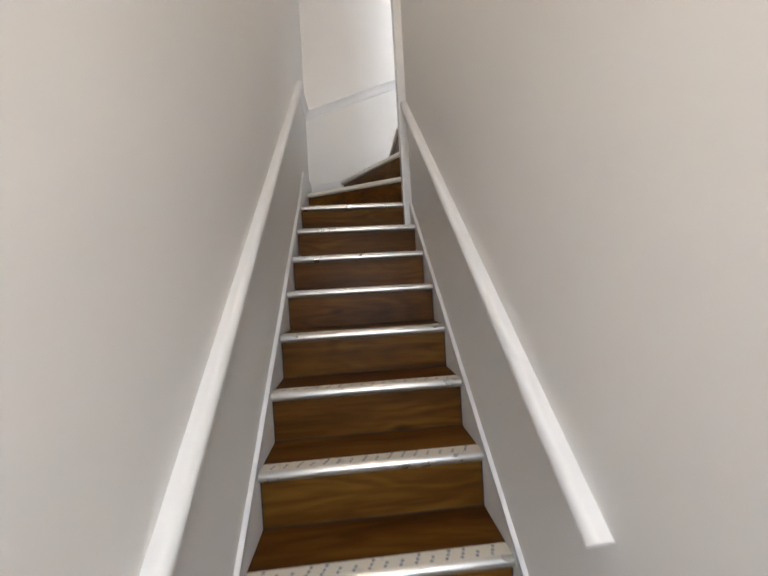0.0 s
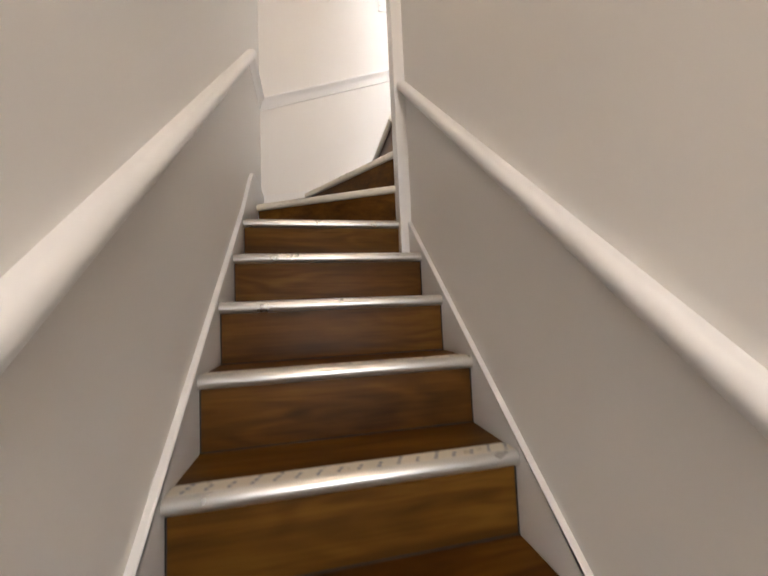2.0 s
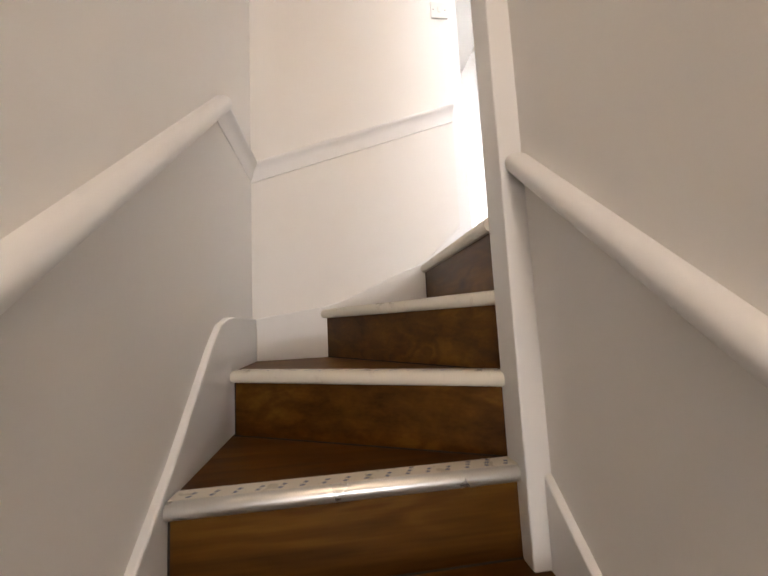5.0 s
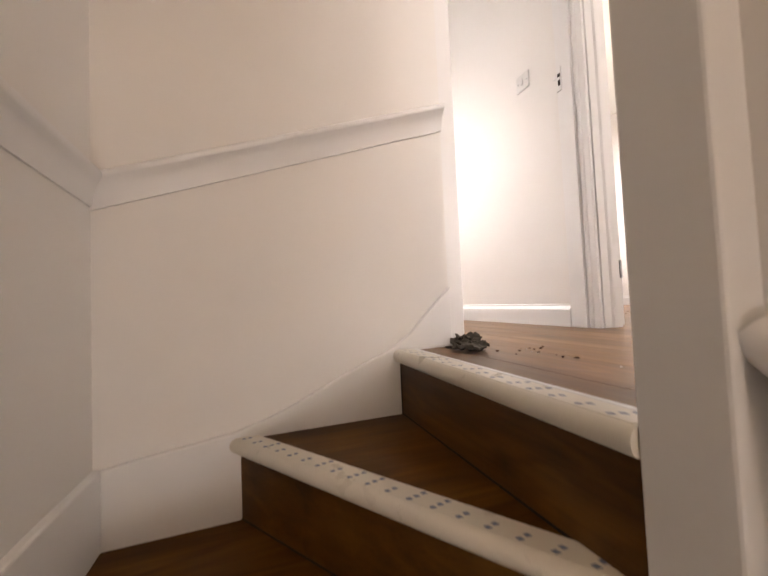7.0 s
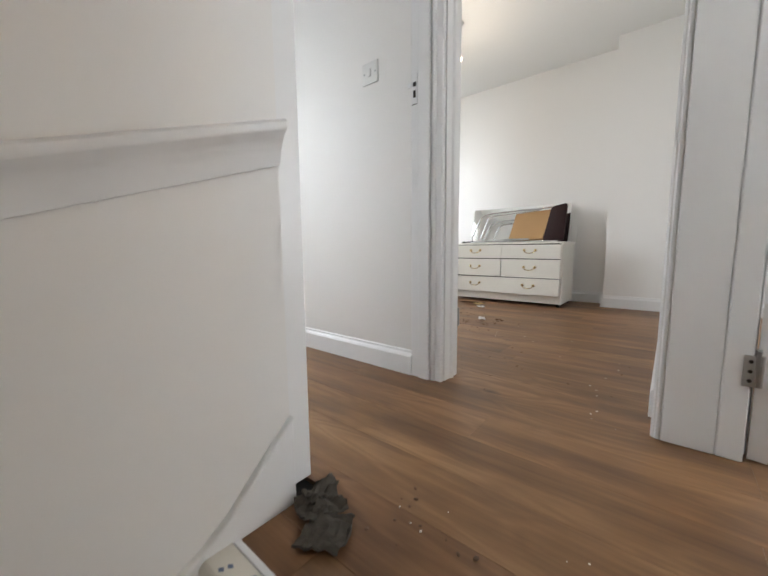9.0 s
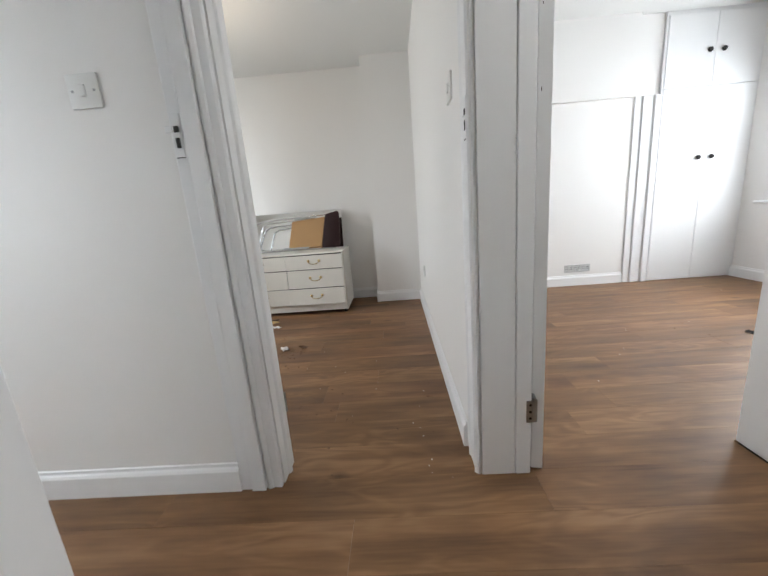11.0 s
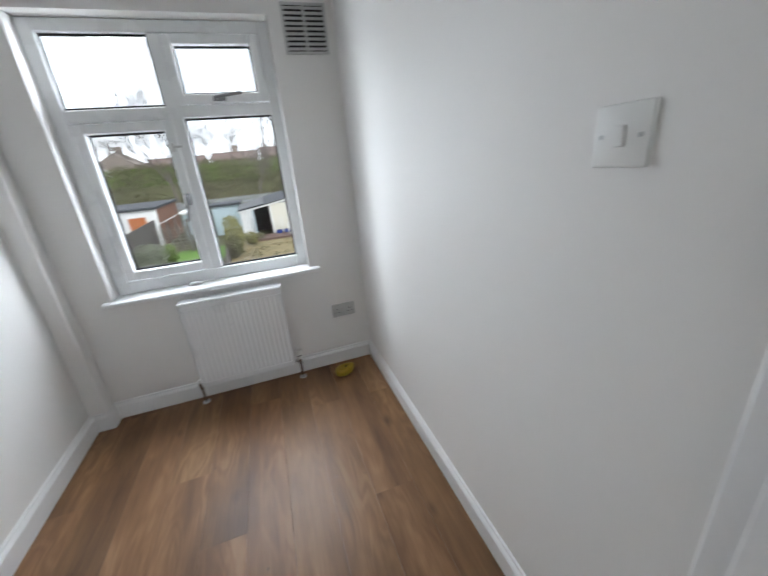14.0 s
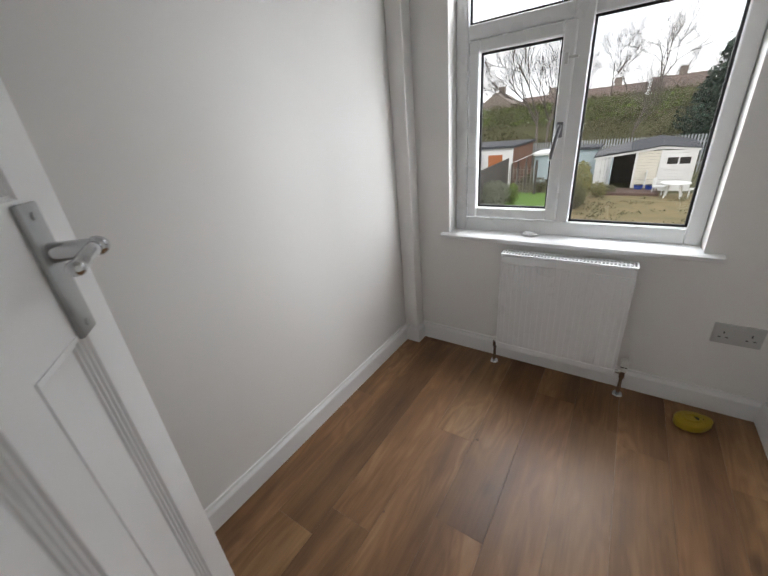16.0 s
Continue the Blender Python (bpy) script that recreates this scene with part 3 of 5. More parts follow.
def panel_door(name, label, m, width, side, handle):
    """One wide panel over three tall ones; hinge at the origin, leaf along +x, panelled face on +y."""
    d = thing(name, label, "door", m)
    d["kind"] = "structure"
    h, t = 1.985, 0.036
    cols = [0.0, 0.09, 0.22, 0.28, 0.41, 0.47, width - 0.09, width]
    bm = bmesh.new()
    for x0, x1, z0, z1 in ((0, cols[1], 0, h), (width - 0.09, width, 0, h), (cols[1], width - 0.09, 0, 0.20), (cols[1], width - 0.09, 1.0, 1.165), (cols[1], width - 0.09, h - 0.11, h),
                           (cols[2], cols[3], 0.20, 1.0), (cols[4], cols[5], 0.20, 1.0)):
        box(bm, x0, -t / 2, z0, x1, t / 2, z1)
    bmesh.ops.remove_doubles(bm, verts=bm.verts, dist=1e-5)
    part("stiles_and_rails", bm, GLOSS, d)
    for x0, x1, z0, z1 in ((cols[1], width - 0.09, 1.165, h - 0.11), (cols[1], cols[2], 0.20, 1.0), (cols[3], cols[4], 0.20, 1.0), (cols[5], width - 0.09, 0.20, 1.0)):
        pan = part("panel", boxed(x0, -0.0032, z0, x1, 0.0032, z1), GLOSS, d)
        bm = bmesh.new()
        prof = [(0, 0.003), (0.034, 0.003), (0.0275, 0.0035), (0.0250, 0.0078), (0.0205, 0.0072), (0.0180, 0.0115), (0.0135, 0.0109), (0.0110, 0.0152), (0.0065, 0.0146), (0.0035, 0.0195), (0, 0.0195)]
        for sgn in (1, -1):
            pr = [(a * 0.72, b * sgn) for a, b in prof]
            sweep(bm, pr, (x0, 0, z0), (x0, 0, z1), (1, 0, 0), (0, 1, 0))
            sweep(bm, pr, (x1, 0, z0), (x1, 0, z1), (-1, 0, 0), (0, 1, 0))
            sweep(bm, pr, (x0, 0, z0), (x1, 0, z0), (0, 0, 1), (0, 1, 0))
            sweep(bm, pr, (x0, 0, z1), (x1, 0, z1), (0, 0, -1), (0, 1, 0))
        part("moulding", bm, GLOSS, pan)
    if handle:
        for sgn in (1, -1):
            hnd = lever(d, "chrome lever handle on a long plate", sgn)
            hnd.matrix_local = pose(width - 0.093, sgn * t / 2, 1.078, 0, 0, 0) @ Matrix.Diagonal((-1, 1, 1, 1))
    for z in (0.24, 1.75):
        hinge(d, (0.0, 0.0 + t / 2, z))
    return d


def hinge(parent, at):
    bm = boxed(at[0] - 0.028, at[1] - 0.006, at[2] - 0.038, at[0] + 0.001, at[1] + 0.002, at[2] + 0.038, bevel=0.0008)
    hg = part("hinge", bm, STEEL, parent, "bare steel butt hinge")
    bm = bmesh.new()
    for k in range(5):
        cyl(bm, (at[0], at[1] + 0.004, at[2] - 0.038 + k * 0.0153), (at[0], at[1] + 0.004, at[2] - 0.0235 + k * 0.0153), 0.0048, n=10)
    part("knuckle", bm, STEEL, hg, smooth=True)


a = 145.0
panel_door("door_box_room", "open white gloss panelled door with chrome lever handle", pose(0.970, 2.420, L + 0.006, 0, 0, a) @ Matrix.Diagonal((1, -1, 1, 1)), 0.69, 1, True)
panel_door("door_back_bedroom", "white gloss panelled door folded back into the bedroom", pose(1.818, 2.366, L + 0.006, 0, 0, 88), 0.66, 1, True)
panel_door("door_front_bedroom", "open white gloss panelled door of the front bedroom", pose(1.697, 1.478, L + 0.006, 0, 0, -9), 0.69, 1, True)

# hinge on the pier and strike plates on the linings
bm = boxed(1.6755, 1.497, L + 0.195, 1.6785, 1.522, L + 0.272, bevel=0.0006)
hp = tagged(finish("pier_hinge", bm, STEEL), "bare steel hinge leaf on the white pier", "hinge")
bm = bmesh.new()
for z in (0.21, 0.233, 0.257):
    cyl(bm, (1.6757, 1.51, L + z), (1.6745, 1.51, L + z), 0.0045, n=10)
part("screw", bm, DARK, hp)
part("knuckle", cyl(bmesh.new(), (1.682, 1.492, L + 0.195), (1.682, 1.492, L + 0.272), 0.006, n=12), STEEL, hp)


# chips in the paint along the hinge gap
for z, h in ((1.165, 0.010), (1.36, 0.006)):
    part("chip", boxed(1.6748, 1.4950, L + z, 1.6752, 1.4968, L + z + h), DARK, hp)


def strike(m):
    s = thing("strike_plate", "white painted strike plate let into the door lining", "strike plate", m)
    part("plate", boxed(-0.012, -0.0015, -0.055, 0.012, 0.0015, 0.055, bevel=0.0006), GLOSS, s)
    part("latch_hole", boxed(-0.006, -0.003, 0.008, 0.008, -0.0017, 0.024), DARK, s)
    part("bolt_hole", boxed(-0.005, -0.003, -0.032, 0.006, -0.0017, -0.006), DARK, s)
    part("lip", boxed(-0.030, -0.004, 0.008, -0.010, 0.0005, 0.025, bevel=0.001), GLOSS, s)
    part("edge_line", boxed(-0.012, -0.0022, -0.0575, 0.012, -0.0012, -0.0555), DARK, s)


strike(pose(1.6615, 2.466, 3.085, 0, 0, -90))
strike(pose(1.735, 1.6815, 3.08, 0, 0, 180))


# ---- electrical ----
def light_switch(label, m):
    s = thing("light_switch", label, "light switch", m, group="light switches")
    part("plate", boxed(-0.043, -0.008, -0.043, 0.043, 0, 0.043, bevel=0.003, seg=2), PLASTIC, s, smooth=True)
    bm = boxed(-0.008, -0.0125, -0.015, 0.008, -0.007, 0.015, bevel=0.002)
    part("rocker", bm, PLASTIC, s)
    for x in (-0.030, 0.030):
        part("screw", cyl(bmesh.new(), (x, -0.0075, 0), (x, -0.0088, 0), 0.0036, n=10), STEEL, s)


light_switch("white plastic light switch on the bedroom wall", pose(XS, 2.699, 3.217, 0, 0, -90))
light_switch("white plastic light switch inside the back bedroom", pose(1.975, 1.68, 3.230, 0, 0, 180))
light_switch("white plastic light switch above the winder stairs", pose(0.885, BACK, 3.225, 0, 0, 0))


def socket(label, m, mat, double=True):
    w = 0.073 if double else 0.043
    s = thing("power_socket", label, "power socket", m)
    part("plate", boxed(-w, -0.010, -0.043, w, 0, 0.043, bevel=0.003, seg=2), mat, s, smooth=True)
    for cx in ((-0.04, 0.04) if double else (0.0,)):
        for x, z, hx, hz in ((0, 0.006, 0.002, 0.005), (-0.011, -0.014, 0.004, 0.002), (0.011, -0.014, 0.004, 0.002)):
            part("pin_hole", boxed(cx + x - hx, -0.0108, z - hz, cx + x + hx, -0.0098, z + hz), DARK, s)
        part("rocker", boxed(cx * 0.35 - 0.006, -0.013, 0.014, cx * 0.35 + 0.006, -0.009, 0.030, bevel=0.001), mat, s)


socket("grey double power socket low on the rear wall", pose(1.520, YW, 2.322), GREYPLASTIC)
socket("white single power socket low on the partition wall", pose(3.45, 1.68, 2.34, 0, 0, 180), PLASTIC, False)
socket("grey double power socket below the front window", pose(3.675, -1.37, 2.31, 0, 0, 180), GREYPLASTIC)


def pendant(label, at, ceiling):
    x, y, z = at
    p = thing("pendant_light", label, "ceiling light", Matrix.Translation((x, y, ceiling)))
    top = z + 0.10 - ceiling
    bm = cyl(bmesh.new(), (0, 0, -0.022), (0, 0, 0), 0.03, 0.042, n=24)
    part("ceiling_rose", bm, PLASTIC, p, smooth=True)
    part("cord", cyl(bmesh.new(), (0, 0, top), (0, 0, -0.02), 0.003, n=8), PLASTIC, p)
    part("lampholder", cyl(bmesh.new(), (0, 0, top - 0.05), (0, 0, top + 0.005), 0.019, 0.012, n=20), PLASTIC, p, smooth=True)
    bm = ball(bmesh.new(), (0, 0, z - ceiling), 0.030, 1, 1, 1.25, 20, 14)
    part("bulb", bm, BULBGLOW, p, "glowing warm bulb", smooth=True)


pendant("bare glowing bulb hanging from the bedroom ceiling", BED_BULB, C2)
# this unseen fitting is added only to carry the landing's fill lamp
pendant("added unseen glowing bulb that brightens the landing", (LANDING_FILL[0], LANDING_FILL[1], LANDING_FILL[2] + 0.09), C1)
pendant("bare glowing bulb hanging high over the stairs", STAIR_BULB, C1)
pendant("bare glowing bulb in the lower hall", HALL_BULB, 1.62)


def grille(name, label, m, w, h, rows, cols, mat):
    g = thing(name, label, "air vent", m)
    bm = boxed(-w / 2, -0.008, h / 2 - 0.012, w / 2, 0, h / 2, bevel=0.002)
    box(bm, -w / 2, -0.008, -h / 2, w / 2, 0, -h / 2 + 0.012, bevel=0.002)
    for k in range(cols + 1):
        x = -w / 2 + 0.006 + k * (w - 0.012) / cols
        box(bm, x - 0.006, -0.007, -h / 2 + 0.010, x + 0.006, 0, h / 2 - 0.010)
    part("frame", bm, mat, g)
    # near-black plate behind the slats, shade of the hollow put in as colour
    part("backing", boxed(-w / 2 + 0.004, -0.0015, -h / 2 + 0.004, w / 2 - 0.004, 0.0, h / 2 - 0.004), DARK, g)
    step = (h - 0.024) / rows
    for k in range(rows):
        z = -h / 2 + 0.012 + (k + 0.5) * step
        bm = bmesh.new()
        prism(bm, [(-0.001, z + step * 0.22), (-0.007, z - step * 0.30), (-0.0075, z - step * 0.16), (-0.002, z + step * 0.36)], 0, -w / 2 + 0.008, w / 2 - 0.008)
        part("slat", bm, mat, g)


grille("wall_vent", "grey louvred air vent high on the wall", pose(1.525, YW, 3.842), 0.215, 0.215, 9, 2, GREYPLASTIC)
grille("low_wall_vent", "grey air vent low on the recessed bedroom wall", pose(4.15, 0.105, 2.125, 0, 0, -90), 0.25, 0.075, 3, 6, GREYPLASTIC)

# ---- rear window ----
WIN = tagged(new("window_1"), "white plastic casement window over a garden", "window", kind="structure")
yo, yi = 4.435, 4.50
bm = bmesh.new()
box(bm, 0.327, yo, 2.64, 0.385, yi, 3.898, bevel=0.004)
box(bm, 1.296, yo, 2.64, 1.348, yi, 3.898, bevel=0.004)
box(bm, 0.385, yo, 2.64, 1.296, yi, 2.705, bevel=0.004)
box(bm, 0.385, yo, 3.845, 1.296, yi, 3.898, bevel=0.004)
box(bm, 0.802, yo + 0.001, 2.705, 0.870, yi - 0.001, 3.845, bevel=0.004)
box(bm, 0.385, yo + 0.002, 3.486, 0.802, yi - 0.002, 3.543, bevel=0.004)
box(bm, 0.870, yo + 0.002, 3.486, 1.296, yi - 0.002, 3.543, bevel=0.004)
part("frame", bm, UPVC, WIN)


def sash(x0, x1, z0, z1, w, proud):
    y0 = yo - proud
    bm = bmesh.new()
    box(bm, x0, y0, z0, x0 + w, y0 + 0.05, z1, bevel=0.005)
    box(bm, x1 - w, y0, z0, x1, y0 + 0.05, z1, bevel=0.005)
    box(bm, x0 + w, y0, z0, x1 - w, y0 + 0.05, z0 + w, bevel=0.005)
    box(bm, x0 + w, y0, z1 - w, x1 - w, y0 + 0.05, z1, bevel=0.005)
    return part("sash", bm, UPVC, WIN)


def pane(x0, x1, z0, z1, parent):
    gl = part("pane", boxed(x0 - 0.004, 4.466, z0 - 0.004, x1 + 0.004, 4.470, z1 + 0.004), GLASS, parent)
    gl.visible_shadow = False
    bm = bmesh.new()
    g = 0.009
    for a0, a1, b0, b1 in ((x0, x0 + g, z0, z1), (x1 - g, x1, z0, z1), (x0, x1, z0, z0 + g), (x0, x1, z1 - g, z1)):
        box(bm, a0, 4.455, b0, a1, 4.4655, b1)
    part("gasket", bm, RUBBER, gl)


s1 = sash(0.392, 0.818, 2.712, 3.482, 0.047, 0.012)
pane(0.439, 0.771, 2.759, 3.435, s1)
s2 = sash(0.856, 1.294, 3.545, 3.843, 0.045, 0.012)
pane(0.901, 1.249, 3.590, 3.798, s2)
pane(0.870, 1.296, 2.706, 3.485, WIN)
pane(0.385, 0.802, 3.544, 3.844, WIN)


def stay(at, vertical):
    h = thing("window_handle", "grey metal window handle", "window handle")
    x, y, z = at
    if vertical:
        part("base", boxed(x - 0.012, y - 0.018, z - 0.03, x + 0.012, y, z + 0.03, bevel=0.003), HANDLE, h)
        bm = bmesh.new()
        tube(bm, [(x, y - 0.016, z + 0.015), (x + 0.002, y - 0.038, z + 0.01), (x - 0.012, y - 0.042, z - 0.06), (x - 0.02, y - 0.038, z - 0.11)], 0.008)
    else:
        part("base", boxed(x - 0.03, y - 0.018, z - 0.012, x + 0.03, y, z + 0.012, bevel=0.003), HANDLE, h)
        bm = bmesh.new()
        tube(bm, [(x - 0.015, y - 0.016, z), (x - 0.01, y - 0.036, z + 0.002), (x + 0.06, y - 0.040, z + 0.012), (x + 0.11, y - 0.036, z + 0.018)], 0.008)
    part("lever", bm, HANDLE, h, smooth=True)


stay((0.796, yo - 0.012, 3.10), True)
stay((1.06, yo - 0.012, 3.566), False)
bm = boxed(0.785, yo - 0.030, 3.335, 0.800, yo - 0.012, 3.375, bevel=0.003)
catch = tagged(finish("sash_catch", bm, GREYPLASTIC), "small grey restrictor on the window sash", "catch")
part("arm", boxed(0.800, yo - 0.028, 3.352, 0.835, yo - 0.016, 3.362, bevel=0.002), GREYPLASTIC, catch)
bm = bmesh.new()
prism(bm, [(4.436, 2.612), (4.436, 2.640), (4.325, 2.638), (4.315, 2.632), (4.315, 2.618), (4.325, 2.612)], 0, 0.286, 1.41)
setting("window_sill", bm, GLOSS, "white gloss window board with a rounded front edge", "window sill")
bm = ball(bmesh.new(), (0.72, 4.39, 2.648), 0.03, 1.2, 0.6, 0.45, 14, 8)
for v in bm.verts:
    v.co += noise.noise_vector(v.co * 60) * 0.008
tagged(finish("plaster_lump", bm, PAPER), "crumpled white scrap on the window sill", "scrap")

# ---- radiator ----
RAD = thing("radiator", "white convector radiator under the window", "radiator", Matrix.Translation((0.895, 4.32, L)))
w2, z0, z1 = 0.266, 0.108, 0.637
bm = bmesh.new()
prof = []
n = 20
for k in range(n):
    xa = -w2 + 0.012 + k * (2 * w2 - 0.024) / n
    st = (2 * w2 - 0.024) / n
    prof += [(xa + st * 0.06, -0.0710), (xa + st * 0.22, -0.0730), (xa + st * 0.78, -0.0730), (xa + st * 0.94, -0.0710)]
prof = [(-w2 + 0.004, -0.0710)] + prof + [(w2 - 0.004, -0.0710), (w2 - 0.004, -0.052), (-w2 + 0.004, -0.052)]
prism(bm, prof, 2, z0 + 0.040, z1 - 0.045)
box(bm, -w2 + 0.003, -0.0732, z0 + 0.006, w2 - 0.003, -0.052, z0 + 0.0405, bevel=0.004)
box(bm, -w2 + 0.003, -0.0732, z1 - 0.0455, w2 - 0.003, -0.052, z1 - 0.006, bevel=0.004)
part("front_panel", bm, ENAMEL, RAD)
part("side_panel", boxed(-w2, -0.075, z0 + 0.012, -w2 + 0.004, -0.005, z1, bevel=0.001), ENAMEL, RAD)
part("side_panel", boxed(w2 - 0.004, -0.075, z0 + 0.012, w2, -0.005, z1, bevel=0.001), ENAMEL, RAD)
part("back_panel", boxed(-w2 + 0.005, -0.024, z0, w2 - 0.005, -0.006, z1 - 0.006, bevel=0.004), ENAMEL, RAD)
bm = boxed(-w2, -0.076, z1 - 0.004, w2, -0.066, z1 + 0.001)
box(bm, -w2, -0.014, z1 - 0.004, w2, -0.004, z1 + 0.001)
for k in range(39):
    x = -w2 + k * 2 * w2 / 38
    box(bm, x - 0.0022, -0.067, z1 - 0.004, x + 0.0022, -0.013, z1 - 0.001)
part("top_grille", bm, ENAMEL, RAD)
# dark sheet under the grille paints the shade inside the radiator
bm = boxed(-w2 + 0.006, -0.05, z1 - 0.05, w2 - 0.006, -0.026, z1 - 0.045)
part("inner_shade", bm, DARK, RAD)
for x, head in ((-w2 - 0.012, False), (w2 + 0.030, True)):
    pipe = part("pipe", cyl(bmesh.new(), (x, -0.042, 0.0), (x, -0.042, 0.125), 0.0075, n=14), CHROME, RAD, smooth=True)
    part("collar", cyl(bmesh.new(), (x, -0.042, 0.0), (x, -0.042, 0.006), 0.022, 0.018, n=20), CHROME, pipe)
    bm = cyl(bmesh.new(), (x, -0.042, 0.095), (x, -0.042, 0.135), 0.012, n=6)
    cyl(bm, (x, -0.042, 0.122), (x - 0.03 if head else x + 0.02, -0.042, 0.122), 0.009, n=12)
    valve = part("valve", bm, CHROME, RAD)
    if head:
        bm = cyl(bmesh.new(), (x, -0.042, 0.135), (x, -0.042, 0.192), 0.017, 0.016, n=18)
        for k in range(9):
            t = k * 2 * math.pi / 9
            box(bm, x + 0.0165 * math.cos(t) - 0.0015, -0.042 + 0.0165 * math.sin(t) - 0.0015, 0.15, x + 0.0165 * math.cos(t) + 0.0015, -0.042 + 0.0165 * math.sin(t) + 0.0015, 0.185)
        part("thermostatic_head", bm, PLASTIC, valve)
        part("dial_mark", boxed(x - 0.012, -0.0595, 0.158, x + 0.012, -0.0585, 0.163), DARK, valve)
    else:
        part("cap", cyl(bmesh.new(), (x, -0.042, 0.135), (x, -0.042, 0.155), 0.010, n=14), PLASTIC, valve)

# yellow lump on the floor
YEL = thing("yellow_tape_reel", "yellow plastic tape reel lying on the floor", "tape reel", pose(1.452, 4.205, L + 0.001, 0, 0, 25))
bm = bmesh.new()
ring = [(0.062 * math.cos(t) * (1 + 0.10 * math.cos(2 * t)), 0.047 * math.sin(t) * (1 - 0.18 * math.cos(t))) for t in [k * math.pi / 12 for k in range(24)]]
prism(bm, ring, 2, 0, 0.036)
bmesh.ops.bevel(bm, geom=[e for e in bm.edges if abs(e.verts[0].co.z - e.verts[1].co.z) < 1e-6], offset=0.008, segments=3, affect='EDGES', profile=0.5)
part("case", bm, YELLOW, YEL, smooth=True)
bm = bmesh.new()
tube(bm, [(0.03 * math.cos(t) - 0.006, 0.019 * math.sin(t), 0.037) for t in [k * math.pi / 9 for k in range(19)]], 0.0055, 8)
part("rim", bm, YELLOW, YEL, smooth=True)
# dark block on the case gives the recess its shade by colour
part("recess", boxed(0.004, -0.008, 0.0345, 0.032, 0.010, 0.0372, bevel=0.002), DARK, YEL)

# ---- chest of drawers in the back bedroom ----
CH = thing("chest_of_drawers", "worn cream six-drawer chest with brass bail handles", "chest of drawers", pose(3.74, 2.905, L, 0, 0, -90))
# local: x along the front (left to right), front face at y = 0, back at +y
cw, chh, cd = 0.525, 0.575, 0.44
part("side_panel", boxed(-cw, 0.012, 0.03, -cw + 0.016, cd, chh - 0.016), CHEST, CH)
part("side_panel", boxed(cw - 0.016, 0.0, 0.03, cw, cd, chh - 0.016), CHEST, CH)
part("back_panel", boxed(-cw + 0.016, cd - 0.01, 0.03, cw - 0.016, cd, chh - 0.016), CHEST, CH)
part("plinth", boxed(-cw + 0.016, 0.012, 0.03, cw - 0.016, 0.028, 0.098), CHEST, CH)
part("base_panel", boxed(-cw + 0.016, 0.024, 0.098, cw - 0.016, cd - 0.01, 0.105), CHEST, CH)
part("divider", boxed(-0.010, 0.037, 0.105, 0.010, cd - 0.01, chh - 0.016), CHEST, CH)
part("top", boxed(-cw - 0.006, -0.008, chh - 0.016, cw + 0.006, cd + 0.004, chh, bevel=0.003), CHEST, CH)
# near-black sheet behind the drawers puts the shade of their gaps into colour
part("shadow_gap", boxed(-cw + 0.016, 0.03, 0.105, cw - 0.016, 0.036, chh - 0.017), DARK, CH)
for x in (-cw + 0.03, cw - 0.03):
    for y in (0.04, cd - 0.04):
        part("foot", cyl(bmesh.new(), (x, y, 0), (x, y, 0.032), 0.014, 0.02, n=12), DARK, CH)
rng = random.Random(5)
for col, (x0, x1) in enumerate(((-cw + 0.012, -0.003), (0.003, cw - 0.012))):
    for row, (za, zb) in enumerate(((0.100, 0.248), (0.256, 0.420), (0.428, 0.552))):
        out = (0.0, 0.006, 0.0)[row] if col == 0 else (0.018, 0.004, 0.008)[row]
        tilt = rng.uniform(-0.5, 0.5) - (0.9 if col == 1 and row == 0 else 0)
        dr = part("drawer", boxed(x0, -0.016, za, x1, 0.002, zb, bevel=0.002), CHEST, CH)
        dr.matrix_local = pose(0, -out, 0, 0, tilt * 0.5, tilt)
        xm, zm = (x0 + x1) / 2, (za + zb) / 2 + 0.012
        bm = bmesh.new()
        pts = [(xm + 0.048 * math.cos(t), -0.030 - 0.006 * math.sin(t), zm - 0.026 * math.sin(t)) for t in [k * math.pi / 8 for k in range(9)]]
        tube(bm, pts, 0.0036, 8)
        part("bail", bm, BRASS, dr, "brass bail handle", smooth=True)
        for s in (-1, 1):
            bm = cyl(bmesh.new(), (xm + s * 0.048, -0.016, zm), (xm + s * 0.048, -0.021, zm), 0.013, 0.008, n=12)
            cyl(bm, (xm + s * 0.048, -0.02, zm), (xm + s * 0.048, -0.034, zm), 0.0045, n=8)
            part("rosette", bm, BRASS, dr, smooth=True)

TOPZ = L + chh
# leaning mirror
MI = thing("leaning_mirror", "frameless mirror leaning on the wall behind the chest", "mirror", pose(4.10, 2.905, TOPZ, 0, 0, -90) @ pose(0, 0, 0, -14, 0, 0))
part("backing", boxed(-0.485, 0.0, 0.0, 0.485, 0.004, 0.375, bevel=0.001), PAPER, MI)
part("mirror_glass", boxed(-0.485, -0.005, 0.0, 0.485, -0.001, 0.375, bevel=0.001), MIRROR, MI)
